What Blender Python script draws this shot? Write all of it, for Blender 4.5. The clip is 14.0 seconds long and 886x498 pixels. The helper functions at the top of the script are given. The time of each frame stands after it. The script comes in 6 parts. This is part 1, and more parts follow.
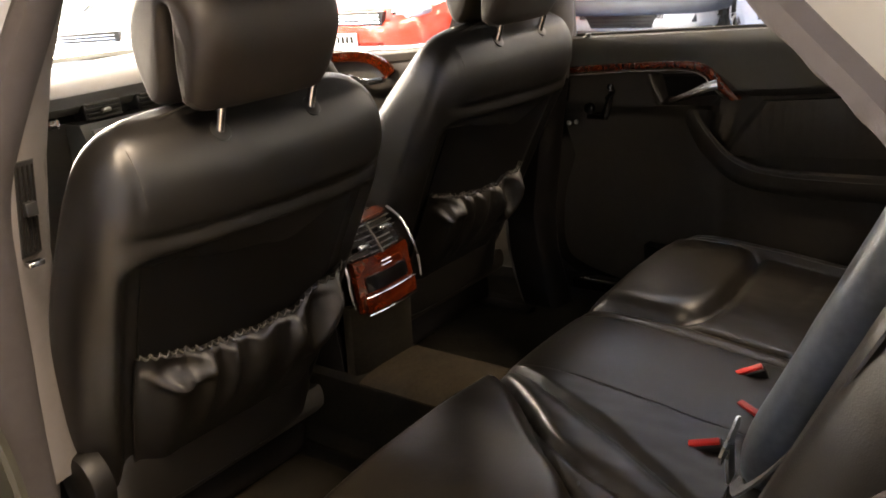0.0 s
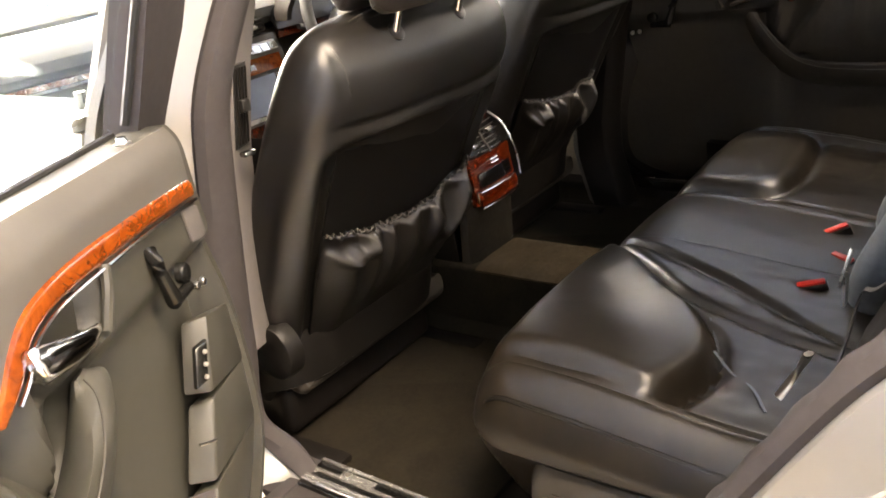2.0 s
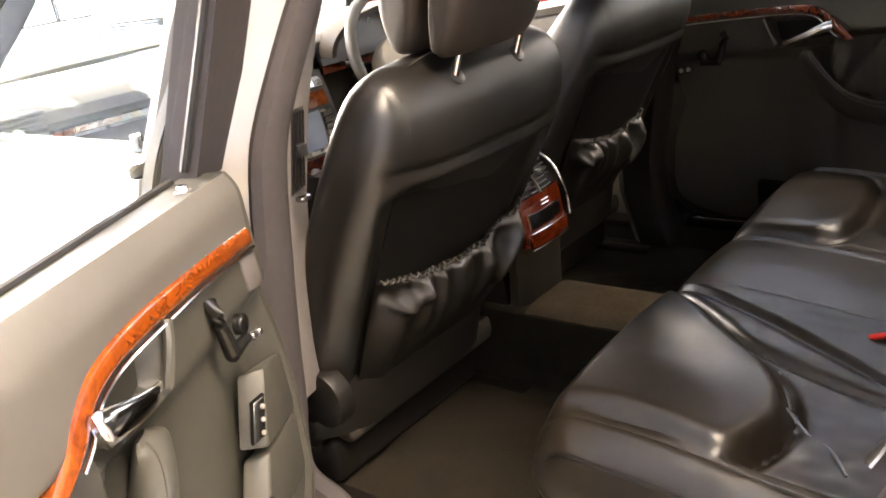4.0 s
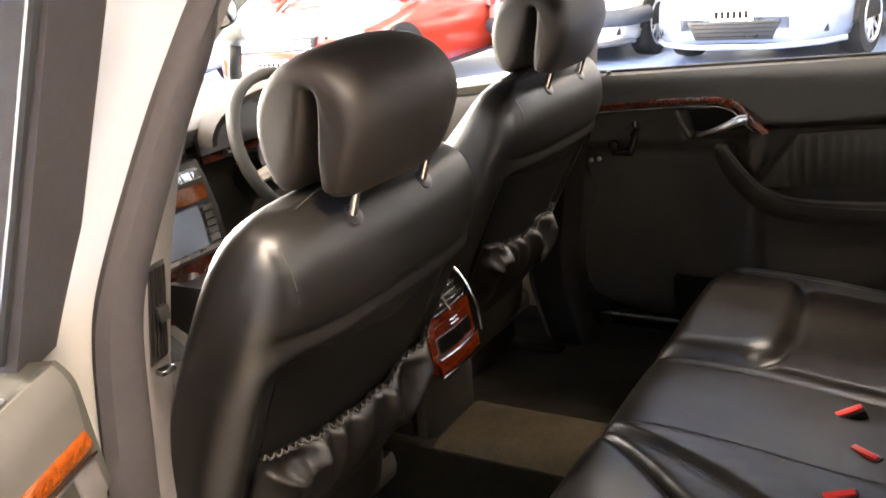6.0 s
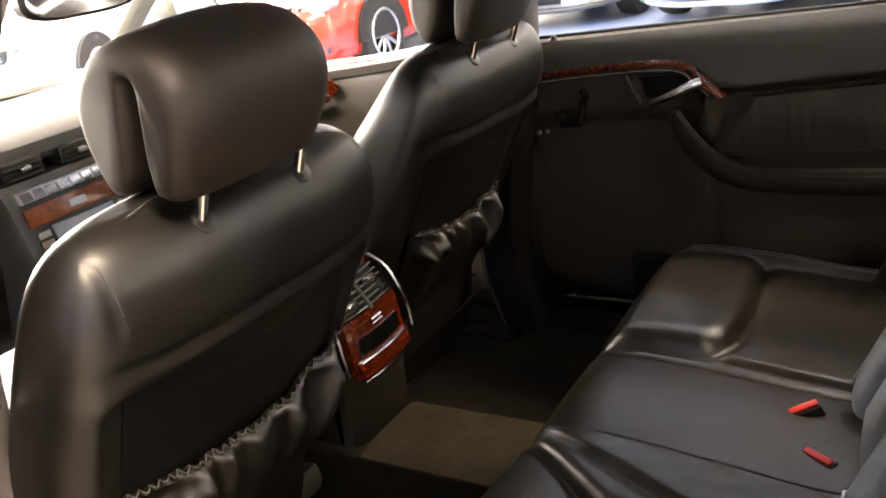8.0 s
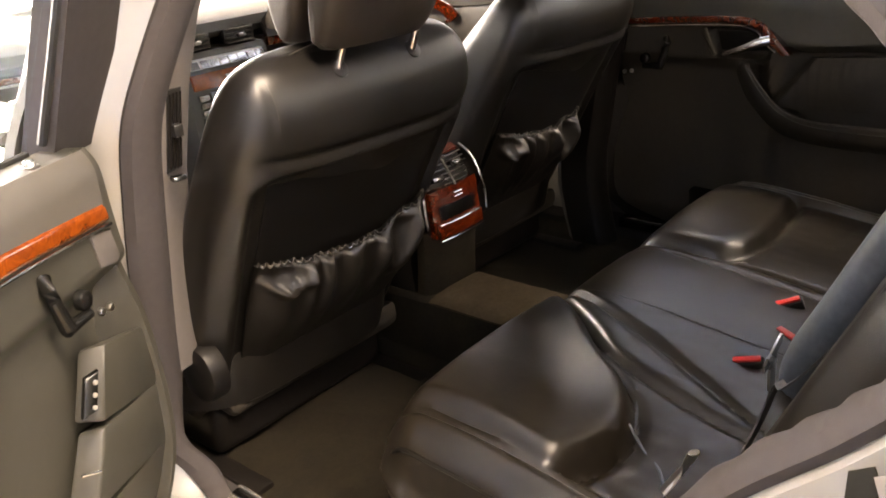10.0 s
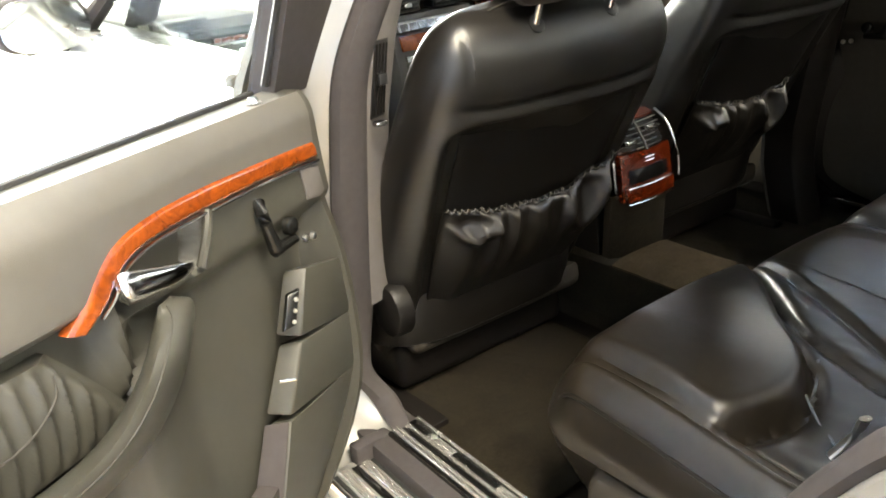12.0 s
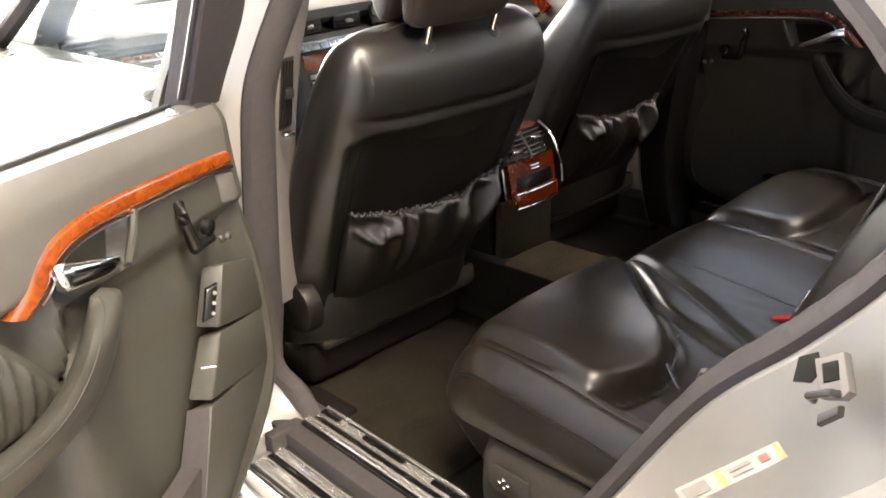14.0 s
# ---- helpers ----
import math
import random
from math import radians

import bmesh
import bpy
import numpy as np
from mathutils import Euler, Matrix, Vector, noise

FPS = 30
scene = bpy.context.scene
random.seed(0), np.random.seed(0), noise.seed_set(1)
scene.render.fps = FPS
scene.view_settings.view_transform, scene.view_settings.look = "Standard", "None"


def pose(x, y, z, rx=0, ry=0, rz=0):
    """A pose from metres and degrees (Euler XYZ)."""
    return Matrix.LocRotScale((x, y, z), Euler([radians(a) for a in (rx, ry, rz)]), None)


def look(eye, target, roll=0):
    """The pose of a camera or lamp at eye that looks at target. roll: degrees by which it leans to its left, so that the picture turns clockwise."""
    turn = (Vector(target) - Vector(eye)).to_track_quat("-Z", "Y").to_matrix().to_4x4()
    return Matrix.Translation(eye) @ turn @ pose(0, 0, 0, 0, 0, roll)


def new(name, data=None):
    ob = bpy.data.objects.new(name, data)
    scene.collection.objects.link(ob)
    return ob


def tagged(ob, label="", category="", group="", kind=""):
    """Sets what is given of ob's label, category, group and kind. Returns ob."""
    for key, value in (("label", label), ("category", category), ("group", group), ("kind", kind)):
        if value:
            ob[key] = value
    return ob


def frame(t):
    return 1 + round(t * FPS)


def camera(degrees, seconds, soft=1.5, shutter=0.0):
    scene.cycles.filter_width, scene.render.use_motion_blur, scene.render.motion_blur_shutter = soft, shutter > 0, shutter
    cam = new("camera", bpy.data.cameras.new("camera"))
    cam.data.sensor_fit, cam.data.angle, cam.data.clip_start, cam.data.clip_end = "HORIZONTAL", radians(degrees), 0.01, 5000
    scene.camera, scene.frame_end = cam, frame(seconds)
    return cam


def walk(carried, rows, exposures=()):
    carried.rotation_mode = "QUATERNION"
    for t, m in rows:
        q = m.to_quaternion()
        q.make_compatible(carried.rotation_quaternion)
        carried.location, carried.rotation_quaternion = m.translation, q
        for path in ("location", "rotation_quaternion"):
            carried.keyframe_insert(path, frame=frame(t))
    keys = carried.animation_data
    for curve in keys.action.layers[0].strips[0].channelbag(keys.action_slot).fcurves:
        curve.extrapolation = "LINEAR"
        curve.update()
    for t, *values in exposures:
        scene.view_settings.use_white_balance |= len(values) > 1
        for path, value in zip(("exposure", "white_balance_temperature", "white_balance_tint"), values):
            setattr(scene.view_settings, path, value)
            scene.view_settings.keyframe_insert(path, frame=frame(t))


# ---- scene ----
FOV = 54.0
PATH = [
    (0, (-1.137, -1.001, 1.176), (0.339, 0.181, 0.523), -5.4),
    (0.5, (-1.129, -0.943, 1.172), (0.369, 0.187, 0.481), -5.7),
    (1, (-1.238, -0.871, 1.204), (0.26, 0.176, 0.392), -9.7),
    (1.5, (-1.353, -0.906, 1.192), (0.125, 0.206, 0.433), -8.7),
    (2, (-1.444, -0.94, 1.173), (-0.003, 0.214, 0.404), -8.4),
    (2.2, (-1.474, -0.944, 1.166), (-0.045, 0.216, 0.383), -8.3),
    (4.3, (-1.416, -0.846, 1.201), (0.022, 0.368, 0.524), -8.7),
    (4.5, (-1.4, -0.822, 1.209), (0.055, 0.381, 0.55), -8.5),
    (5, (-1.351, -0.781, 1.237), (0.142, 0.383, 0.592), -7.6),
    (5.5, (-1.302, -0.75, 1.257), (0.238, 0.344, 0.6), -7.2),
    (6, (-1.237, -0.742, 1.267), (0.357, 0.279, 0.622), -6.9),
    (6.5, (-1.137, -0.76, 1.258), (0.512, 0.203, 0.663), -7.3),
    (7, (-1.063, -0.754, 1.245), (0.625, 0.125, 0.63), -7.1),
    (7.5, (-1.036, -0.762, 1.236), (0.607, 0.166, 0.573), -8.1),
    (8, (-1.044, -0.787, 1.237), (0.521, 0.234, 0.526), -9.3),
    (8.5, (-1.137, -0.833, 1.226), (0.391, 0.22, 0.48), -9.8),
    (8.7, (-1.187, -0.839, 1.227), (0.345, 0.2, 0.47), -9.1),
    (10.8, (-1.326, -1.109, 1.21), (-0.039, 0.206, 0.428), -1.8),
    (11, (-1.322, -1.108, 1.211), (-0.059, 0.235, 0.436), -2.2),
    (11.5, (-1.326, -1.095, 1.212), (-0.133, 0.315, 0.445), -3.3),
    (12, (-1.347, -1.084, 1.196), (-0.279, 0.414, 0.41), -5.1),
    (12.5, (-1.381, -1.087, 1.181), (-0.407, 0.457, 0.363), -6.6),
    (13, (-1.379, -1.119, 1.197), (-0.308, 0.36, 0.382), -6.1),
    (13.5, (-1.416, -1.18, 1.212), (-0.211, 0.19, 0.392), -6.7),
    (14, (-1.434, -1.198, 1.215), (-0.187, 0.17, 0.457), -3.8),
]
EXPOSURES = [(0.0, -0.65, 8200, 15), (0.5, -0.2, 7800, 15), (0.9, -0.2, 8000, 17), (2.0, 0.05, 7600, 14), (5.0, 0.1, 7400, 16), (6.5, 0.1, 7300, 14), (8.0, -0.2, 7800, 16), (8.7, -0.3, 8000, 17),
             (11.0, -0.02, 7400, 15), (12.3, 0.0, 6800, 2), (14.0, 0.0, 7000, 11)]
cam = camera(FOV, 14.0, soft=1.8)
walk(cam, [(t, look(eye, target, roll)) for t, eye, target, roll in PATH], EXPOSURES)

# ---- light ----
world = bpy.data.worlds.new("showroom_world")
scene.world = world
world.use_nodes = True
world.node_tree.nodes["Background"].inputs[0].default_value = (1.0, 0.98, 0.95, 1)
world.node_tree.nodes["Background"].inputs[1].default_value = 0.3

# ceiling lamps: place, power; those towards the glazed front of the showroom give cooler light
# The unseen pair at y -7 is added to light the seat backs.
LAMPS = [(-1.2, -7.0, 400), (2.4, -7.0, 400), (-1.2, -2.3, 640), (2.4, -2.3, 250), (-1.2, 2.4, 450), (2.4, 2.4, 420), (8.5, -2.6, 230), (12.5, -2.6, 230), (8.5, 2.4, 230), (12.5, 2.4, 230)]
LAMPS += [(x, y, 1300 if x > -5 else 600) for x in (-5.4, -1.4, 2.4) for y in (7.0, 11.5)] + [(x, y, 380) for x in (8.5, 12.5) for y in (7.0, 11.5)]
for lx, ly, power in LAMPS:
    data = bpy.data.lights.new("ceiling_lamp", "AREA")
    data.shape, data.size, data.size_y = "RECTANGLE", 0.6, 2.4
    data.energy = power
    data.color = (1.0, 0.88, 0.73) if ly < 5 else (1.0, 0.95, 0.88)
    new("ceiling_lamp", data).matrix_world = pose(lx, ly, 3.83)

# daylight in the glazed front of the showroom
data = bpy.data.lights.new("shopfront_daylight", "AREA")
data.shape, data.size, data.size_y = "RECTANGLE", 20.0, 3.0
data.energy, data.color = 22000, (1.0, 0.96, 0.89)
new("shopfront_daylight", data).matrix_world = pose(1.0, 16.8, 1.9, -90, 0, 0)


# ---- materials ----
def material(name, color, rough=0.5, metal=0.0, tint=None, grain=40.0, amount=0.25, bump=0.0, bump_scale=300.0,
             coat=0.0, rough_var=0.1, voronoi=False, sheen=0.0, specular=0.5, crumple=0.0, crumple_scale=38.0):
    """A procedural surface: colour in two scales of noise, uneven gloss, fine relief."""
    m = bpy.data.materials.new(name)
    m.use_nodes = True
    t = m.node_tree
    b = t.nodes["Principled BSDF"]
    b.inputs["Metallic"].default_value = metal
    b.inputs["Coat Weight"].default_value = coat
    b.inputs["Coat Roughness"].default_value = 0.06
    b.inputs["Sheen Weight"].default_value = sheen
    b.inputs["Specular IOR Level"].default_value = specular
    co = t.nodes.new("ShaderNodeTexCoord")
    big, fine = t.nodes.new("ShaderNodeTexNoise"), t.nodes.new("ShaderNodeTexNoise")
    big.inputs["Scale"].default_value, big.inputs["Detail"].default_value = grain * 0.12, 4
    fine.inputs["Scale"].default_value, fine.inputs["Detail"].default_value = grain, 6
    mix = t.nodes.new("ShaderNodeMath")
    mix.operation = "MULTIPLY_ADD"
    mix.inputs[1].default_value = 0.55
    half = t.nodes.new("ShaderNodeMath")
    half.operation = "MULTIPLY"
    half.inputs[1].default_value = 0.45
    ramp = t.nodes.new("ShaderNodeValToRGB")
    dark = [c * (1 - amount) for c in color]
    light = tint or [min(1.0, c * (1 + amount)) for c in color]
    ramp.color_ramp.elements[0].position, ramp.color_ramp.elements[1].position = 0.3, 0.7
    ramp.color_ramp.elements[0].color, ramp.color_ramp.elements[1].color = (*dark, 1), (*light, 1)
    gloss = t.nodes.new("ShaderNodeMapRange")
    gloss.inputs["To Min"].default_value = max(0.02, rough - rough_var)
    gloss.inputs["To Max"].default_value = min(1.0, rough + rough_var)
    link = t.links.new
    for n in (big, fine):
        link(co.outputs["Object"], n.inputs["Vector"])
    link(fine.outputs["Fac"], half.inputs[0])
    link(big.outputs["Fac"], mix.inputs[0])
    link(half.outputs[0], mix.inputs[2])
    link(mix.outputs[0], ramp.inputs["Fac"])
    link(ramp.outputs["Color"], b.inputs["Base Color"])
    link(big.outputs["Fac"], gloss.inputs["Value"])
    link(gloss.outputs["Result"], b.inputs["Roughness"])
    if bump:
        bm_node = t.nodes.new("ShaderNodeBump")
        bm_node.inputs["Strength"].default_value, bm_node.inputs["Distance"].default_value = bump, 0.001
        tex = t.nodes.new("ShaderNodeTexVoronoi" if voronoi else "ShaderNodeTexNoise")
        tex.inputs["Scale"].default_value = bump_scale
        link(co.outputs["Object"], tex.inputs["Vector"])
        link(tex.outputs["Distance" if voronoi else "Fac"], bm_node.inputs["Height"])
        link(bm_node.outputs["Normal"], b.inputs["Normal"])
        if crumple:
            # soft wrinkles a few centimetres wide under the fine grain
            soft_bump, folds = t.nodes.new("ShaderNodeBump"), t.nodes.new("ShaderNodeTexNoise")
            soft_bump.inputs["Strength"].default_value, soft_bump.inputs["Distance"].default_value = crumple, 0.006
            folds.inputs["Scale"].default_value, folds.inputs["Detail"].default_value, folds.inputs["Distortion"].default_value = crumple_scale, 3, 0.4
            link(co.outputs["Object"], folds.inputs["Vector"])
            link(folds.outputs["Fac"], soft_bump.inputs["Height"])
            link(soft_bump.outputs["Normal"], bm_node.inputs["Normal"])
    return m


def burl_wood(name, dark, light, rough=0.12):
    """Lacquered burl veneer: warped bands with dark eyes under a clear coat."""
    m = material(name, light, rough, coat=1.0)
    t = m.node_tree
    b = t.nodes["Principled BSDF"]
    co = [n for n in t.nodes if n.bl_idname == "ShaderNodeTexCoord"][0]
    warp, wave = t.nodes.new("ShaderNodeTexNoise"), t.nodes.new("ShaderNodeTexNoise")
    warp.inputs["Scale"].default_value, warp.inputs["Detail"].default_value = 14, 3
    wave.inputs["Scale"].default_value, wave.inputs["Detail"].default_value, wave.inputs["Distortion"].default_value = 38, 8, 2.2
    ramp = t.nodes.new("ShaderNodeValToRGB")
    e = ramp.color_ramp.elements
    e[0].position, e[1].position = 0.25, 0.75
    e[0].color, e[1].color = (*dark, 1), (*light, 1)
    add = t.nodes.new("ShaderNodeMixRGB")
    add.inputs["Fac"].default_value = 0.12
    t.links.new(co.outputs["Object"], warp.inputs["Vector"])
    t.links.new(co.outputs["Object"], add.inputs["Color1"])
    t.links.new(warp.outputs["Color"], add.inputs["Color2"])
    t.links.new(add.outputs["Color"], wave.inputs["Vector"])
    t.links.new(wave.outputs["Fac"], ramp.inputs["Fac"])
    t.links.new(ramp.outputs["Color"], b.inputs["Base Color"])
    return m


def glass_pane(name, tint=(1, 1, 1)):
    """Thin clear glass: mostly see-through, with a surface reflection."""
    m = bpy.data.materials.new(name)
    m.use_nodes = True
    t = m.node_tree
    t.nodes.remove(t.nodes["Principled BSDF"])
    see, shine, mix = (t.nodes.new("ShaderNode" + k) for k in ("BsdfTransparent", "BsdfGlossy", "MixShader"))
    see.inputs["Color"].default_value = (*tint, 1)
    shine.inputs["Roughness"].default_value = 0.02
    mix.inputs[0].default_value = 0.022
    t.links.new(see.outputs[0], mix.inputs[1])
    t.links.new(shine.outputs[0], mix.inputs[2])
    t.links.new(mix.outputs[0], t.nodes["Material Output"].inputs["Surface"])
    return m


def lit(name, color, strength):
    m = bpy.data.materials.new(name)
    m.use_nodes = True
    b = m.node_tree.nodes["Principled BSDF"]
    b.inputs["Base Color"].default_value = (*color, 1)
    b.inputs["Emission Color"].default_value = (*color, 1)
    b.inputs["Emission Strength"].default_value = strength
    return m


def rug_pattern(name):
    """Woven rug: pale ground with ochre and blue motifs."""
    m = material(name, (0.55, 0.5, 0.42), 0.95, grain=60, bump=0.8, bump_scale=900, sheen=0.3)
    t = m.node_tree
    b = t.nodes["Principled BSDF"]
    co = [n for n in t.nodes if n.bl_idname == "ShaderNodeTexCoord"][0]
    cell, blot = t.nodes.new("ShaderNodeTexVoronoi"), t.nodes.new("ShaderNodeTexNoise")
    cell.inputs["Scale"].default_value = 16
    blot.inputs["Scale"].default_value, blot.inputs["Detail"].default_value = 22, 3
    ramp = t.nodes.new("ShaderNodeValToRGB")
    e = ramp.color_ramp.elements
    ramp.color_ramp.interpolation = "CONSTANT"
    e[0].position, e[0].color = 0.0, (0.10, 0.17, 0.34, 1)
    e[1].position, e[1].color = 0.40, (0.56, 0.52, 0.44, 1)
    for p, c in ((0.50, (0.42, 0.25, 0.05)), (0.60, (0.6, 0.55, 0.46)), (0.66, (0.3, 0.16, 0.04))):
        x = e.new(p)
        x.color = (*c, 1)
    t.links.new(co.outputs["Object"], blot.inputs["Vector"])
    t.links.new(blot.outputs["Fac"], ramp.inputs["Fac"])
    t.links.new(ramp.outputs["Color"], b.inputs["Base Color"])
    return m


LEATHER = material("black_leather", (0.0056, 0.0047, 0.0039), 0.39, grain=90, amount=0.35, bump=0.14, bump_scale=700, voronoi=True, rough_var=0.05, specular=0.52, crumple=0.05, crumple_scale=12)
LEATHER_SOFT = material("worn_black_leather", (0.0066, 0.0057, 0.0044), 0.32, grain=70, amount=0.4, bump=0.14, bump_scale=700, voronoi=True, rough_var=0.06, tint=(0.0150, 0.0114, 0.0078), specular=0.38, crumple=0.07, crumple_scale=15)
POCKET = material("soft_pocket_leather", (0.0060, 0.0050, 0.0040), 0.37, grain=70, amount=0.3, rough_var=0.05, specular=0.62)
HEM = material("dark_ruffled_leather", (0.0050, 0.0044, 0.0036), 0.45, grain=70, amount=0.3, specular=0.35)
HEAD_LEATHER = material("brown_black_headrest_leather", (0.0175, 0.0126, 0.0092), 0.55, grain=70, amount=0.25, bump=0.12, bump_scale=700, voronoi=True, specular=0.35)
SHELL = material("matt_black_vinyl", (0.0048, 0.0042, 0.0038), 0.46, grain=60, amount=0.3, bump=0.12, bump_scale=700, rough_var=0.06, specular=0.22)
CONTROL = material("satin_black_control", (0.007, 0.007, 0.0068), 0.22, grain=40, amount=0.2, rough_var=0.04, specular=0.35)
PLASTIC = material("black_plastic", (0.012, 0.012, 0.012), 0.3, grain=50, bump=0.1, bump_scale=600)
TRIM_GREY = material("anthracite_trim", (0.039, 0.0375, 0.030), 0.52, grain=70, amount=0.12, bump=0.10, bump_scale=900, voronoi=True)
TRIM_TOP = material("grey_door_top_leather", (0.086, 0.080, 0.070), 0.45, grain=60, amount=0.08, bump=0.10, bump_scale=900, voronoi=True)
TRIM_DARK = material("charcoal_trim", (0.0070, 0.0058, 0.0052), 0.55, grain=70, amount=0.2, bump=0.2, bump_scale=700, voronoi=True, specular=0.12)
SEAL = material("door_seal_rubber", (0.043, 0.038, 0.038), 0.75, grain=80, amount=0.15, bump=0.15, bump_scale=500, specular=0.2)
RUBBER = material("black_rubber", (0.012, 0.012, 0.012), 0.6, grain=50)
PILLAR = material("grey_pillar_trim", (0.092, 0.083, 0.078), 0.65, grain=90, amount=0.1, bump=0.3, bump_scale=700)
HEADLINER = material("grey_headliner", (0.24, 0.23, 0.21), 0.95, grain=120, amount=0.1, bump=0.5, bump_scale=900)
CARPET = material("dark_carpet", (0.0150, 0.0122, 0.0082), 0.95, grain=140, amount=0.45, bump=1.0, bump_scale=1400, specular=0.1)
# Lighter carpet colour that stands for light on the tunnel's top.
CARPET_LIT = material("lit_tunnel_carpet", (0.052, 0.039, 0.0235), 0.95, grain=140, amount=0.35, bump=1.0, bump_scale=1400, specular=0.1)
SILVER = material("silver_paint", (0.55, 0.54, 0.51), 0.32, metal=0.55, grain=30, amount=0.04, coat=0.8, rough_var=0.04)
JAMB = material("silver_jamb_paint", (0.29, 0.283, 0.266), 0.36, metal=0.5, grain=30, amount=0.05, coat=0.3, rough_var=0.05)
CHROME = material("chrome", (0.75, 0.75, 0.74), 0.12, metal=1.0, amount=0.05, rough_var=0.04)
STEEL = material("brushed_steel", (0.55, 0.54, 0.52), 0.28, metal=1.0, grain=120, amount=0.12, rough_var=0.08)
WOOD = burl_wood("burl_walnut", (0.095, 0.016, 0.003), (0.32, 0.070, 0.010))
# Same veneer as WOOD, darkened to stand for shade inside the car.
WOOD_SHADED = burl_wood("shaded_burl_walnut", (0.032, 0.0045, 0.0015), (0.12, 0.017, 0.0035))
RED = material("red_plastic", (0.46, 0.018, 0.012), 0.35, grain=40, amount=0.1)
BELT = material("black_belt_webbing", (0.018, 0.018, 0.019), 0.7, grain=200, amount=0.2, bump=0.6, bump_scale=900)
# Black leather: slate blue stands for sheen on rolls, wear on seams.
SHEEN_WEAR_LEATHER = material("blue_sheen_wear_leather", (0.060, 0.070, 0.080), 0.42, grain=90, amount=0.35, bump=0.10, bump_scale=700, voronoi=True, rough_var=0.06, specular=0.45)
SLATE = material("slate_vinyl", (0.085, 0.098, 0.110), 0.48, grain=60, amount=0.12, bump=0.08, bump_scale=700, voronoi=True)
GLASS = glass_pane("clear_glass", (0.97, 0.99, 0.98))
DARK_GLASS = material("car_glass", (0.10, 0.11, 0.11), 0.05, grain=10, amount=0.2, coat=1.0, rough_var=0.02)
# Pale blue-grey base colour stands for the reflection on the display.
SCREEN = material("display_reflection", (0.33, 0.38, 0.46), 0.15, grain=10, amount=0.3, coat=1.0)
CREAM = material("grey_wheel_hub", (0.30, 0.28, 0.24), 0.5, grain=60, amount=0.1, bump=0.2, bump_scale=500)
DASH = material("grey_dashboard", (0.085, 0.082, 0.075), 0.55, grain=60, amount=0.12, bump=0.35, bump_scale=450, voronoi=True)
STITCH = material("grey_thread", (0.03, 0.027, 0.022), 0.7)
HEM_THREAD = material("pale_thread", (0.065, 0.060, 0.052), 0.6)
TRIM_SOFT = material("soft_grey_trim", (0.055, 0.049, 0.040), 0.5, grain=70, amount=0.15, bump=0.15, bump_scale=700)
ALUMINIUM = material("polished_aluminium", (0.88, 0.87, 0.83), 0.25, metal=0.88, grain=120, amount=0.06, rough_var=0.06)
GLOSS_BLACK = material("gloss_black", (0.006, 0.006, 0.006), 0.08, grain=20, amount=0.2, coat=0.5, rough_var=0.03)
# The far rear door takes this in place of TRIM_GREY, for shade.
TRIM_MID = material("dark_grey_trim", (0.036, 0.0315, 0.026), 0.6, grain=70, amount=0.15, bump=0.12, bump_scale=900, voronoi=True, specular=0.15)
WHITE_WALL = material("white_wall_paint", (0.78, 0.77, 0.75), 0.8, grain=6, amount=0.05, bump=0.1, bump_scale=60)
GREY_WALL = material("grey_wall_paint", (0.32, 0.31, 0.30), 0.8, grain=6, amount=0.08, bump=0.1, bump_scale=60)
BLUE_FLOOR = material("blue_showroom_floor", (0.23, 0.32, 0.54), 0.35, grain=8, amount=0.18, rough_var=0.1, bump=0.05, bump_scale=40)
CEILING = material("white_ceiling", (0.75, 0.75, 0.74), 0.9, grain=8, amount=0.04)
LAMP = lit("lamp_diffuser", (1.0, 0.96, 0.9), 9.0)
RUG = rug_pattern("rug_pattern")
PAINT_RED = material("red_orange_paint", (0.52, 0.034, 0.013), 0.25, grain=20, amount=0.06, coat=1.0, rough_var=0.04)
PAINT_BLUE = material("pale_blue_paint", (0.31, 0.36, 0.46), 0.3, metal=0.4, grain=20, amount=0.04, coat=0.8, rough_var=0.04)
PAINT_WHITE = material("white_silver_paint", (0.68, 0.69, 0.68), 0.3, metal=0.3, grain=20, amount=0.04, coat=0.8, rough_var=0.04)
BUMPER = material("grey_bumper_plastic", (0.07, 0.08, 0.10), 0.6, grain=40)
TYRE = material("tyre_rubber", (0.016, 0.016, 0.016), 0.75, grain=60, amount=0.3)
ALLOY = material("alloy_rim", (0.6, 0.6, 0.6), 0.3, metal=0.9, grain=40, amount=0.08)
LAMP_GLASS = material("headlamp_glass", (0.55, 0.57, 0.58), 0.08, metal=0.3, grain=30, amount=0.25, coat=1.0)
PLATE = material("plate_white", (0.7, 0.7, 0.66), 0.5)
STICKER = material("pale_sticker", (0.22, 0.212, 0.19), 0.6, specular=0.2)
PRINT = material("faded_grey_print", (0.16, 0.152, 0.138), 0.7, specular=0.1)
HOLE_SHADE = material("recess_shade", (0.010, 0.010, 0.009), 0.8, specular=0.1)
RED_PRINT = material("faded_red_print", (0.22, 0.075, 0.06), 0.6, specular=0.2)
YELLOW = material("yellow_print", (0.30, 0.22, 0.07), 0.6, specular=0.2)


